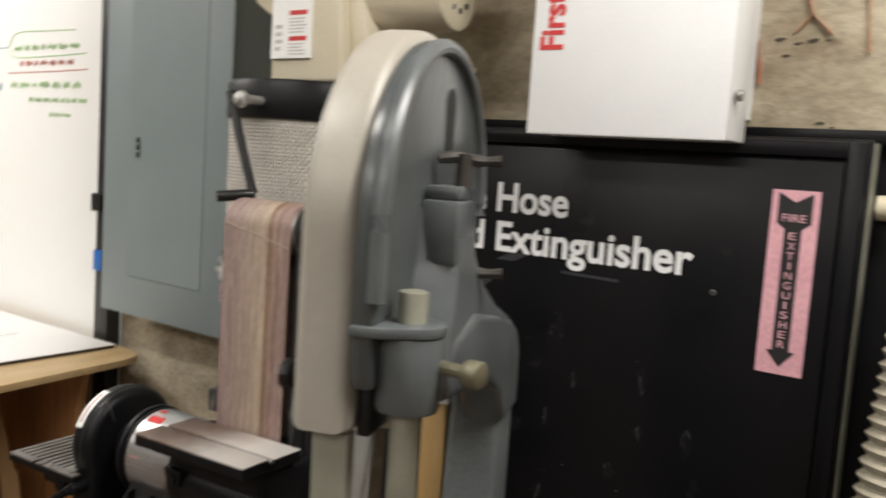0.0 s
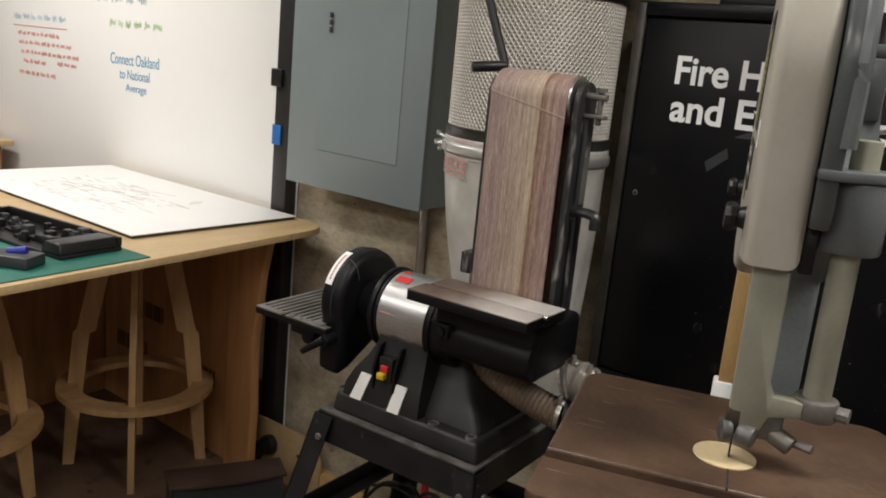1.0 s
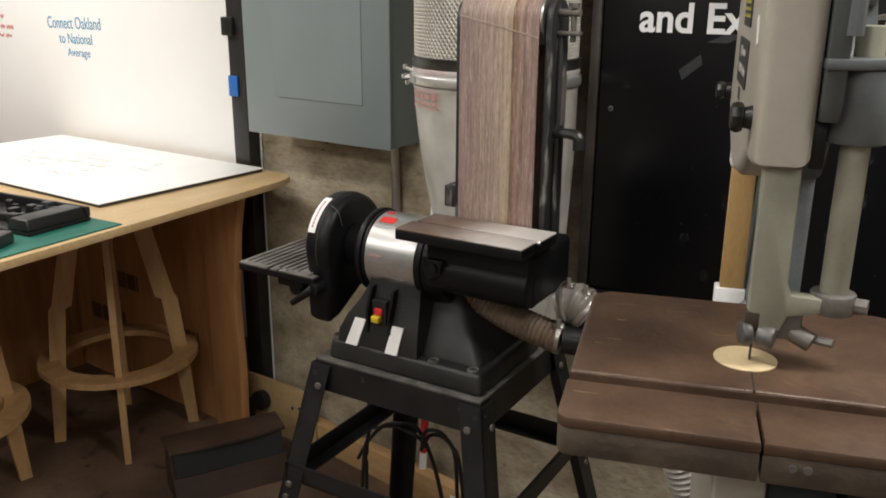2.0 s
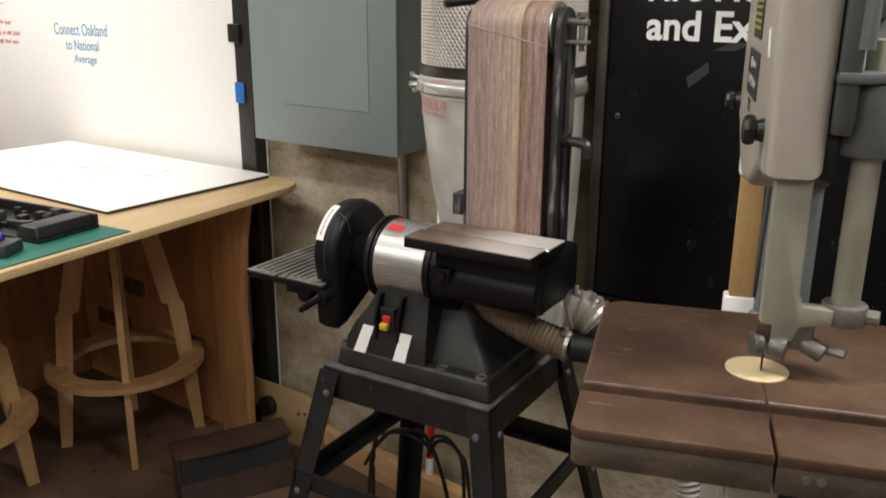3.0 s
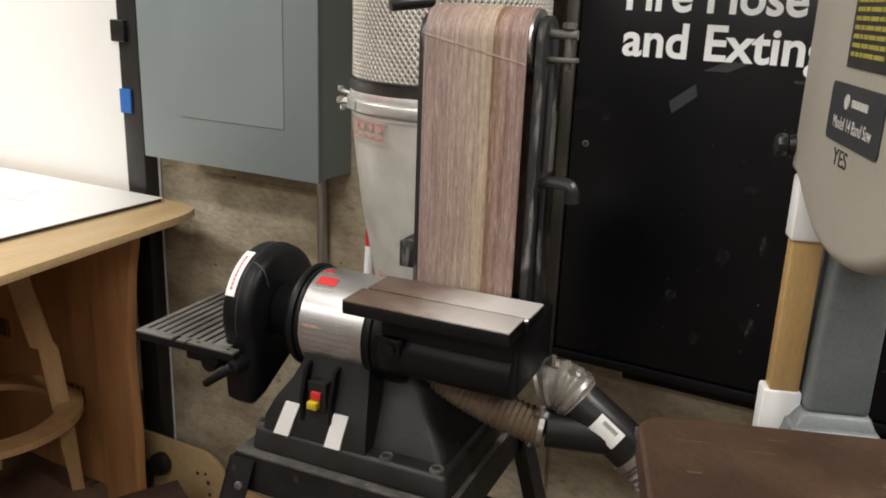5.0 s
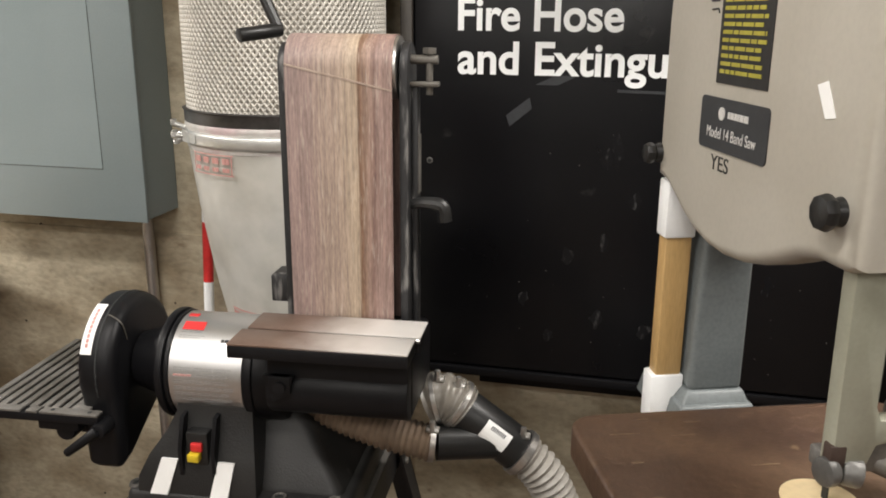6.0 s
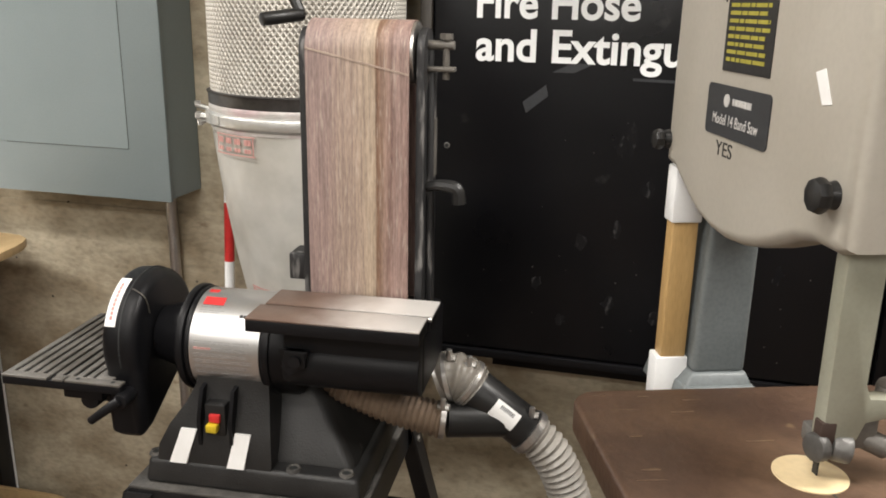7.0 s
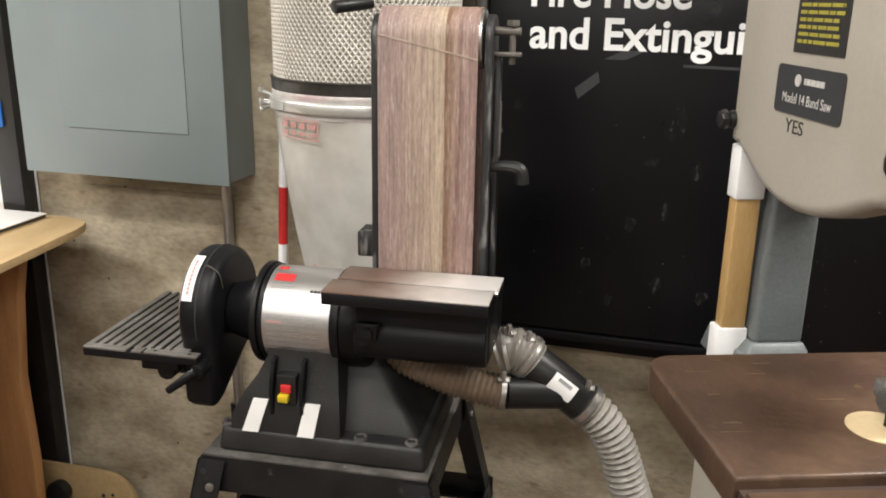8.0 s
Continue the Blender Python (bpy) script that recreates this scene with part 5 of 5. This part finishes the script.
# grey casting behind the wheel
bm = bm_new()
prism(bm, arc(0.145, 1.452, 0.184, -12, 180, 40) + [(-0.036, 1.330), (-0.028, 1.314), (0.00, 1.310), (0.05, 1.330), (0.16, 1.355), (0.27, 1.36)], "x", 0.031, 0.050, 0.004)
guardback = part("wheel_guard", bm, SAWGREY_DIM, saw, "glossy grey cast wheel guard, dim reflection put into its colour")
bm = bm_new()
sweep(bm, [Vector((0.050, -0.033, z)) for z in (1.392, 1.42)] + [Vector((0.050, 0.145 + 0.178 * math.cos(radians(a)), 1.452 + 0.178 * math.sin(radians(a)))) for a in range(180, -1, -5)], 0.0085, 10)
part("rim", bm, SAWGREY, guardback)
bm = bm_new()
prism(bm, arc(0.165, 1.575, 0.017, 0, 180, 10) + arc(0.165, 1.535, 0.014, 180, 360, 10), "x", 0.0485, 0.0512)
part("slot", bm, DARKLINE, guardback, "dark slot")
bm = bm_new()
rows = [(1.47, 0.050, 0.086, 0.080, 0.150), (1.42, 0.049, 0.0895, 0.077, 0.166), (1.385, 0.048, 0.0915, 0.066, 0.205), (1.355, 0.047, 0.095, 0.045, 0.262), (1.33, 0.046, 0.099, 0.030, 0.330)]
vs = [[bm.verts.new((x, y, z)) for x, y in ((x0, y0), (x1, y0 + 0.012), (x1, y1 - 0.012), (x0, y1))] for z, x0, x1, y0, y1 in rows]
for a, b in zip(vs, vs[1:]):
    for k in range(4):
        bm.faces.new((a[k], a[(k + 1) % 4], b[(k + 1) % 4], b[k]))
prism(bm, [(0.03, 1.325), (0.06, 1.348), (0.15, 1.362), (0.27, 1.343), (0.355, 1.322), (0.392, 1.305), (0.416, 1.275), (0.424, 1.235), (0.425, 1.19), (0.33, 1.19), (0.30, 1.235), (0.22, 1.270), (0.10, 1.285), (0.05, 1.29)], "x", 0.044, 0.100, 0.012, 4)
arm = part("frame_arm", bm, SAWGREY, saw, "grey cast iron frame arm")
bm = bm_new()
frustum(bm, (0.023, 0.093, 0.330, 0.432), (0.030, 0.094, 0.333, 0.423), 1.003, 1.24, 0.008)
column = part("column", bm, COLGREY, saw, "dark grey painted column")
bm = bm_new()
frustum(bm, (0.000, 0.108, 0.305, 0.45), (0.008, 0.102, 0.313, 0.442), 0.955, 0.992, 0.004)
frustum(bm, (0.010, 0.100, 0.318, 0.440), (0.021, 0.094, 0.328, 0.433), 0.990, 1.006, 0.004)
part("base_flange", bm, COLGREY, column)
bm = bm_new()
box(bm, 0.050, 0.088, 0.080, 0.150, 1.415, 1.478, 0.004)
box(bm, 0.052, 0.086, 0.085, 0.145, 1.478, 1.492, 0.004)
tb = part("tension_block", bm, SAWGREY, arm)
for z, y, l in ((1.518, 0.12, 0.055), (1.400, 0.165, 0.05)):
    bm = bm_new()
    sweep(bm, glide([(0.055, y - l * 0.2, z), (0.075, y, z + 0.003), (0.092, y + l * 0.1, z), (0.115, y + l * 0.2, z + 0.001)], 5), lambda i: 0.0045 + 0.0018 * abs(math.sin(i * 0.5)), 8)
    cyl(bm, (0.08, y, z - 0.028), (0.08, y, z + 0.006), 0.008, seg=10)
    part("tension_handle", bm, IRON, tb, "dull iron wing handle")
# guide post and bracket
bm = bm_new()
cyl(bm, (0.072, 0.004, 1.292), (0.072, 0.004, 1.362), 0.029, 0.031, seg=28, bevel=0.004)
prism(bm, [(0.030, -0.042), (0.055, -0.040)] + arc(0.072, 0.004, 0.032, -70, 90, 12) + [(0.030, 0.042)], "z", 1.362, 1.372, 0.002)
box(bm, 0.050, 0.095, 0.02, 0.14, 1.300, 1.345, 0.010)
part("post_bracket", bm, SAWGREY, arm, "grey guide post bracket")
bm = bm_new()
cyl(bm, (0.100, 0.004, 1.335), (0.128, -0.006, 1.335), 0.0065, seg=10)
cyl(bm, (0.126, -0.004, 1.335), (0.142, -0.010, 1.335), 0.0125, seg=14, bevel=0.003)
part("lock_screw", bm, LOCK, arm, "brass-coloured lock screw")
gp = part("guide_post", cyl(bm_new(), (0.072, 0.004, 1.125), (0.072, 0.004, 1.400), 0.0135, seg=20, bevel=0.002), GUIDE, saw, "bare metal guide post")
bm = bm_new()
prism(bm, [(-0.010, 1.268), (0.026, 1.268), (0.026, 1.152), (0.031, 1.140), (0.060, 1.138), (0.060, 1.122), (0.030, 1.116), (0.024, 1.100), (-0.008, 1.098)], "y", -0.016, 0.004, 0.004)
part("blade_guard", bm, GUIDE, saw, "bare metal blade guard")
bm = bm_new()
cyl(bm, (0.072, 0.004, 1.120), (0.072, 0.004, 1.142), 0.022, seg=20, bevel=0.003)
cyl(bm, (0.085, 0.0, 1.131), (0.103, -0.006, 1.131), 0.008, seg=10)
box(bm, 0.02, 0.045, -0.012, 0.025, 1.090, 1.122, 0.004)
cyl(bm, (0.030, 0.0, 1.100), (0.056, -0.012, 1.090), 0.010, seg=12, bevel=0.002)
cyl(bm, (0.056, -0.006, 1.093), (0.075, -0.016, 1.093), 0.005, seg=8)
part("guide_clamp", bm, ALU, gp, "grey guide clamp")
bm = bm_new()
cyl(bm, (-0.014, -0.013, 1.094), (-0.003, -0.010, 1.094), 0.013, seg=14, bevel=0.003)
cyl(bm, (0.004, -0.010, 1.094), (0.020, -0.016, 1.092), 0.0125, seg=14, bevel=0.003)
box(bm, -0.006, 0.008, 0.0, 0.022, 1.085, 1.103, 0.003)
part("blade_guide", bm, WHEELGREY, gp, "worn grey blade guide wheels")
part("guard_opening", box(bm_new(), -0.0106, 0.004, -0.0165, -0.004, 1.0975, 1.119, 0.002), DARKBOX, saw, "dark opening at the guard foot")
part("blade", box(bm_new(), -0.0008, 0.0008, -0.004, 0.0035, 1.0, 1.268), DARKLINE, saw, "thin dark saw blade")
# iron table: four pieces round the mitre slot and the blade slit
TT = 1.06
bm = bm_new()
c = arc(0.148, 0.148, 0.030, 0, 90, 8)
prism(bm, [(0.178, -0.076)] + c + arc(-0.148, 0.148, 0.030, 90, 180, 8) + [(-0.178, -0.076)], "z", TT - 0.036, TT, 0.005, 3)
tab = part("saw_table", bm, RUST, saw, "rusty brown cast iron saw table")
bm = bm_new()
prism(bm, [(-0.0012, -0.097), (-0.178, -0.097)] + arc(-0.166, -0.166, 0.012, 180, 270, 4) + [(-0.0012, -0.178)], "z", TT - 0.012, TT, 0.003)
prism(bm, [(0.0012, -0.097), (0.0012, -0.178)] + arc(0.166, -0.166, 0.012, 270, 360, 4) + [(0.178, -0.097)], "z", TT - 0.012, TT, 0.003)
part("front_bar", bm, RUST, tab)
bm = bm_new()
prism(bm, [(-0.0012, -0.098), (-0.177, -0.098)] + arc(-0.166, -0.166, 0.011, 180, 270, 4) + [(-0.0012, -0.177)], "z", TT - 0.040, TT - 0.0115, 0.003)
prism(bm, [(0.0012, -0.098), (0.0012, -0.177)] + arc(0.166, -0.166, 0.011, 270, 360, 4) + [(0.177, -0.098)], "z", TT - 0.040, TT - 0.0115, 0.003)
part("apron", bm, APRON, tab, "grimy grey-brown front apron")
part("slot_floor", box(bm_new(), -0.174, 0.174, -0.10, -0.074, TT - 0.034, TT - 0.012), DARKBOX, tab, "dark slot bottom")
bm = bm_new()
box(bm, -0.0008, 0.0008, -0.076, -0.03, TT - 0.002, TT + 0.0006)
part("slit", bm, DARKLINE, tab)
bm = bm_new()
rng = random.Random(17)
for i in range(13):
    x, y = rng.choice((rng.uniform(-0.172, -0.10), rng.uniform(-0.17, 0.17))), rng.choice((rng.uniform(0.12, 0.17), rng.uniform(-0.15, 0.16)))
    if -0.115 < y < -0.07 or x * x + y * y < 0.0016:
        continue
    l, w = rng.uniform(0.004, 0.022), rng.uniform(0.0006, 0.0018)
    pts = [(x + l * math.cos(a) * rng.uniform(0.6, 1), y + w * math.sin(a) * rng.uniform(0.5, 1.2)) for a in (0, 0.8, 1.6, 2.4, 3.14, 4.0, 4.8, 5.6)]
    if all(abs(p) < 0.170 and abs(q) < 0.170 for p, q in pts):
        prism(bm, pts, "z", TT, TT + 0.0004)
tagged(part("scuff", bm, SCUFF, tab, "pale worn scuffs"), kind="stuff")
part("insert", cyl(bm_new(), (-0.004, 0.0, TT - 0.004), (-0.004, 0.0, TT + 0.0012), 0.032, seg=40), INSERT, tab, "round pale wooden table insert")
for x in (0.026, 0.038):
    part("rail_screw", cyl(bm_new(), (x, -0.179, TT - 0.021), (x, -0.175, TT - 0.021), 0.0038, seg=10), ALU, tab, "small grey screw")
# wooden blade guard at the column
bg = part("return_guard", box(bm_new(), -0.013, 0.0195, 0.350, 0.374, 1.018, 1.200, 0.002), GUARDWOOD, saw, "honey-coloured wooden return blade guard")
part("guard_shoe", box(bm_new(), -0.0195, 0.0230, 0.347, 0.377, 0.955, 1.020, 0.003), WHITE, bg, "white plastic shoe")
part("guard_cap", box(bm_new(), -0.0165, 0.0225, 0.347, 0.377, 1.198, 1.268, 0.003), WHITE, bg, "white plastic cap")
# lower cover, trunnion and floor stand
low_line = arc(0.167, 0.760, 0.201, 180, 360, 36) + [(0.368, 0.95), (-0.034, 0.95)]
part("lower_cover", prism(bm_new(), low_line, "x", -0.025, 0.030, 0.010, 3), SAWBEIGE, saw, "beige lower wheel cover")
part("lower_frame", prism(bm_new(), [(0.0, 0.58), (0.40, 0.58), (0.42, 0.98), (0.30, 0.96), (0.10, 0.93), (0.0, 0.90)], "x", 0.036, 0.110, 0.008), SAWGREY, saw)
bm = bm_new()
box(bm, -0.05, 0.13, -0.02, 0.08, 0.93, TT - 0.037, 0.006)
part("trunnion", bm, SAWGREY, saw)
bm = bm_new()
frustum(bm, (-0.17, 0.25, -0.12, 0.50), (-0.10, 0.18, -0.03, 0.42), 0.0, 0.56, 0.01)
part("stand", bm, SAWGREY, saw, "grey sheet steel stand")
part("pulley_guard", box(bm_new(), 0.112, 0.24, 0.0, 0.36, 0.565, 0.97, 0.012), BLACKSTAND, saw, "dark pulley guard")
part("blade_shield", box(bm_new(), 0.0305, 0.044, -0.012, 0.040, 1.266, 1.312, 0.003), BLACKPLASTIC, saw, "black blade shield")
part("switch_cable", sweep(bm_new(), glide([(0.030, 0.372, 1.25), (0.034, 0.366, 1.17), (0.030, 0.362, 1.10), (0.035, 0.366, 1.02)], 8), 0.0022, 6), BLACKPLASTIC, saw, "thin black cable")

# corrugated hose standing beyond the saw
coil = corrugated([(-0.03, 1.60, 1.45), (-0.04, 1.58, 1.25), (-0.055, 1.55, 1.0), (-0.06, 1.52, 0.7), (-0.05, 1.50, 0.3), (-0.02, 1.50, 0.035)], 0.045, 0.020, 0.008)
solid("corrugated_duct", coil, DUCT, "beige corrugated duct standing beside the cabinet", "duct")
pipe = cyl(bm_new(), (-0.14, 1.73, 1.49), (0.6, 1.73, 1.49), 0.02, seg=18)
solid("wall_pipe", pipe, CREAM, "beige horizontal pipe along concrete wall", "pipe")


# ---- work table at the whiteboard ----
TABLE_Z = 0.898
table = thing("work_table", pose(0, 0, 0), "pale birch plywood work table with rounded corner", "table")
edge = [(-3.26, 1.735), (-3.26, 0.25), (-1.83, 0.25), (-2.000, 1.640)] + [(-2.010, 1.680), (-2.028, 1.712), (-2.06, 1.73), (-2.10, 1.735)]
part("tabletop", prism(bm_new(), edge[::-1], "z", TABLE_Z - 0.020, TABLE_Z, 0.002), BIRCH, table, "pale plywood top")
bm = bm_new()
prism(bm, [(-2.31, 0.0), (-2.185, 0.0), (-2.176, 0.25), (-2.184, 0.5), (-2.160, 0.72), (-2.125, 0.876), (-2.31, 0.876)], "y", 1.60, 1.63, 0.002)
part("end_leg", bm, PLY, table, "curved plywood end leg")
part("back_panel", box(bm_new(), -3.2, -2.312, 1.66, 1.68, 0.0, 0.876), PLY, table, "stamped plywood back panel")
part("far_leg", box(bm_new(), -3.2, -3.17, 0.4, 1.655, 0.0, 0.876), PLY, table)
bm = bm_new()
for x, z, w, rows, sd in ((-2.98, 0.36, 0.22, 1, 3), (-3.08, 0.20, 0.25, 1, 5), (-2.62, 0.22, 0.2, 1, 6)):
    strip_bars(bm, facing_front(x, 1.6595, z), w, 0.11, rows, 0.55, 0.2, 0.0006, seed=sd)
tagged(part("stamp", bm, STAMP, table, "dark stamped marks"), kind="stuff")
sheet = thing("drawing_board", pose(-2.665, 1.42, TABLE_Z, 0, 0, 1), "white foam board sheet with faint pencil drawing", "board")
part("sheet", box(bm_new(), -0.53, 0.53, -0.285, 0.285, 0.0085, 0.011, 0.0005), PAPER, sheet, "white drawing paper")
# added dark layer: the shadow beneath the sheet's edge, built as a solid
part("backing", box(bm_new(), -0.527, 0.527, -0.282, 0.282, 0.0005, 0.0083, 0.0005), PLATEGREY, sheet, "dark layer standing in for the shadow under the sheet")
bm = bm_new()
marker_rng = random.Random(12)
for i in range(120):
    x, y = marker_rng.uniform(-0.35, 0.25), marker_rng.uniform(-0.19, 0.12)
    l, a = marker_rng.uniform(0.02, 0.10), marker_rng.choice((0.05, 0.1, 1.5, -0.1, 0.4))
    p = Vector((x, y, 0.0112))
    sweep(bm, [p, p + Vector((l * math.cos(a), l * math.sin(a) * 0.5, 0))], 0.0007, 4)
tagged(part("pencil_lines", bm, PENCIL, sheet, "faint pencil lines"), kind="stuff")
mat_m = pose(-1.945, 1.085, TABLE_Z, 0, 0, 6)
solid("cutting_mat", box(bm_new(), -0.60, 0.0, -0.45, 0.0, 0.0005, 0.0035, 0.001), GREEN, "dark green cutting mat on the table", "cutting mat", mat_m)
tray = thing("parts_tray", pose(-2.03, 1.06, TABLE_Z + 0.0035, 0, 0, 8), "black plastic tray full of small dark parts", "tray")
bm = bm_new()
box(bm, -0.46, 0.0, -0.17, 0.0, 0.0, 0.010, 0.003)
box(bm, -0.46, 0.0, -0.012, 0.0, 0.010, 0.034, 0.003)
box(bm, -0.46, -0.448, -0.158, -0.012, 0.010, 0.034, 0.003)
frustum(bm, (-0.075, 0.0, -0.17, -0.012), (-0.065, -0.008, -0.165, -0.016), 0.010, 0.036, 0.004)
part("tray_body", bm, BLACKPLASTIC, tray)
rng = random.Random(21)
for i in range(34):
    x, y = rng.uniform(-0.43, -0.095), rng.uniform(-0.145, -0.03)
    bm = bm_new()
    if i % 3 == 0:
        cyl(bm, (x, y, 0.010), (x, y, 0.024 + 0.016 * rng.random()), 0.009, seg=12, bevel=0.002)
    else:
        w, d = rng.uniform(0.015, 0.04), rng.uniform(0.01, 0.025)
        box(bm, x, x + w, y, y + d, 0.009, 0.016 + 0.022 * rng.random(), 0.002)
    part("small_part", bm, BLACKPLASTIC if i % 4 else PLATEGREY, tray)
bm = bm_new()
box(bm, -0.05, 0.05, -0.035, 0.035, 0.0, 0.028, 0.006)
tool = thing("tool_case", pose(-2.02, 0.80, TABLE_Z + 0.0035, 0, 0, 30), "small dark grey tool case with blue cap", "case")
part("case_body", bm, PLATEGREY, tool)
part("cap", cyl(bm_new(), (-0.02, 0.0, 0.028), (0.02, 0.01, 0.034), 0.010, seg=12), BLUEPLASTIC, tool, "dark blue cap")

# far table with a blue thing on it
far = thing("side_table", pose(-4.35, 1.45, 0), "plywood side table standing by the whiteboard", "table")
part("tabletop", box(bm_new(), -0.9, 0.31, -0.4, 0.26, 0.865, 0.89, 0.003), BIRCH, far)
for x in (-0.85, 0.24):
    part("leg", box(bm_new(), x, x + 0.03, -0.35, 0.22, 0.0, 0.865), PLY, far)
solid("blue_bucket", lathe(bm_new(), [(0.10, 0.0), (0.125, 0.20), (0.12, 0.21)], (-4.56, 1.57, 0.8905), 32), BLUEPLASTIC, "dark blue plastic bucket on side table", "bucket")


# ---- stools ----
def stool():
    st = thing("stool", pose(0, 0, 0), "plywood bar stool with ring footrest", "stool", "stools at the table")
    part("seat", cyl(bm_new(), (0, 0, 0.735), (0, 0, 0.76), 0.17, seg=40, bevel=0.005), STOOLWOOD, st)
    for k in range(4):
        a = radians(45 + 90 * k)
        u, w = Vector((math.cos(a), math.sin(a), 0)), Vector((-math.sin(a), math.cos(a), 0))
        bm = bm_new()
        shape = [(0.100, 0.055, 0.735), (0.155, 0.060, 0.47), (0.170, 0.050, 0.46), (0.190, 0.048, 0.26), (0.212, 0.034, 0.0)]
        rows_v = []
        for r, wd, z in shape:
            rows_v.append([bm.verts.new(u * (r + i * wd / 2) + w * j * 0.010 + Vector((0, 0, z))) for i, j in ((-1, -1), (1, -1), (1, 1), (-1, 1))])
        for p, q in zip(rows_v, rows_v[1:]):
            for i in range(4):
                bm.faces.new((p[i], p[(i + 1) % 4], q[(i + 1) % 4], q[i]))
        bm.faces.new(rows_v[0])
        bm.faces.new(rows_v[-1])
        part("leg", bm, STOOLWOOD, st)
    bm = bm_new()
    n = 40
    prof = [(0.180, 0.270), (0.248, 0.270), (0.248, 0.290), (0.180, 0.290)]
    rg = [[bm.verts.new((r * math.cos(2 * math.pi * i / n), r * math.sin(2 * math.pi * i / n), z)) for i in range(n)] for r, z in prof]
    for a in range(4):
        for i in range(n):
            bm.faces.new((rg[a][i], rg[a][(i + 1) % n], rg[(a + 1) % 4][(i + 1) % n], rg[(a + 1) % 4][i]))
    part("footrest_ring", bm, STOOLWOOD, st)
    return st


first = stool()
first.matrix_world = pose(-2.565, 1.43, 0, 0, 0, 10)
copy_thing(first, pose(-2.60, 0.86, 0, 0, 0, 35))

# ---- things on the floor ----
bin_m = pose(-2.06, 1.425, 0, 0, 0, 64)
crate = thing("floor_box", bin_m, "dark brown lidded box with black front recess on floor", "box")
part("box_body", prism(bm_new(), [(-0.085, 0.0), (0.055, 0.0), (0.050, 0.150), (-0.025, 0.150), (-0.028, 0.085), (-0.062, 0.078)], "x", -0.168, 0.168, 0.003), DARKBOX, crate)
part("recess", prism(bm_new(), [(-0.061, 0.080), (-0.0295, 0.087), (-0.0265, 0.149), (-0.048, 0.149)], "x", -0.160, 0.160), DARKLINE, crate, "black front recess")
bm = bm_new()
prism(bm, [(-0.175, 0.056), (0.175, 0.056), (0.172, -0.050), (0.09, -0.059), (0.0, -0.062), (-0.09, -0.059), (-0.172, -0.050)], "z", 0.1505, 0.164, 0.003)
part("lid", bm, LIDBROWN, crate, "dark brown overhanging lid")
leaning = thing("plywood_board", pose(-2.14, 1.705, 0.0, -3), "pale plywood board with rounded corner leaning at wall", "board")
outline = [(-0.18, 0.0), (0.165, 0.0), (0.180, 0.02)] + arc(0.085, 0.095, 0.095, 0, 90, 10) + [(-0.18, 0.186)]
part("panel", prism(bm_new(), outline, "y", 0.0, 0.015, 0.002), DECKWOOD, leaning, "dusty plywood")
for x, z, r in ((0.075, 0.118, 0.006), (0.115, 0.100, 0.007), (0.105, 0.125, 0.005), (0.120, 0.065, 0.006)):
    part("drilled_hole", cyl(bm_new(), (x, -0.0008, z), (x, 0.002, z), r, seg=12), DARKLINE, leaning)
part("wheel", cyl(bm_new(), (-0.055, -0.030, 0.115), (-0.055, -0.002, 0.115), 0.033, seg=22, bevel=0.004), BLACKPLASTIC, leaning, "small black wheel")
plank = thing("lumber_plank", pose(-1.60, 1.705, 0.0, 0, 0, -5), "pale lumber plank with white sticker on floor", "plank")
part("wood", box(bm_new(), -0.42, 0.42, -0.02, 0.02, 0.0, 0.092, 0.003), PLANKWOOD, plank)
part("sticker", box(bm_new(), 0.20, 0.25, -0.021, -0.0201, 0.035, 0.07), PAPER, plank, "white sticker")
caster = thing("caster", pose(-2.255, 1.70, 0.0), "small black caster wheel under the whiteboard post", "caster")
part("wheel", cyl(bm_new(), (-0.012, 0, 0.032), (0.012, 0, 0.032), 0.032, seg=20, bevel=0.004), BLACKPLASTIC, caster)
part("fork", box(bm_new(), -0.02, 0.02, -0.015, 0.015, 0.055, 0.099, 0.003), BLACKFRAME, caster)
CABLES = (((-1.551, 1.45, 0.240), (-1.512, 1.45, 0.307), (-1.463, 1.45, 0.364), (-1.416, 1.45, 0.386), (-1.36, 1.46, 0.385), (-1.33, 1.50, 0.25), (-1.32, 1.55, 0.012)),
          ((-1.535, 1.46, 0.012), (-1.525, 1.46, 0.30), (-1.48, 1.455, 0.352), (-1.40, 1.455, 0.372), (-1.34, 1.49, 0.30), (-1.31, 1.54, 0.008)),
          ((-1.34, 1.45, 0.340), (-1.328, 1.45, 0.392), (-1.285, 1.45, 0.405), (-1.248, 1.45, 0.377), (-1.226, 1.45, 0.338), (-1.21, 1.46, 0.15), (-1.20, 1.47, 0.008)),
          ((-1.35, 1.46, 0.33), (-1.32, 1.46, 0.380), (-1.275, 1.46, 0.385), (-1.245, 1.46, 0.34), (-1.235, 1.46, 0.15), (-1.24, 1.48, 0.008)),
          ((-1.467, 1.40, 0.640), (-1.467, 1.40, 0.385), (-1.485, 1.40, 0.30), (-1.501, 1.40, 0.10), (-1.50, 1.41, 0.008)))
for pts in CABLES:
    solid("power_cable", sweep(bm_new(), glide(pts, 10), 0.005, 8), BLACKPLASTIC, "loose black power cable hanging under the sander", "cable", group="cables")
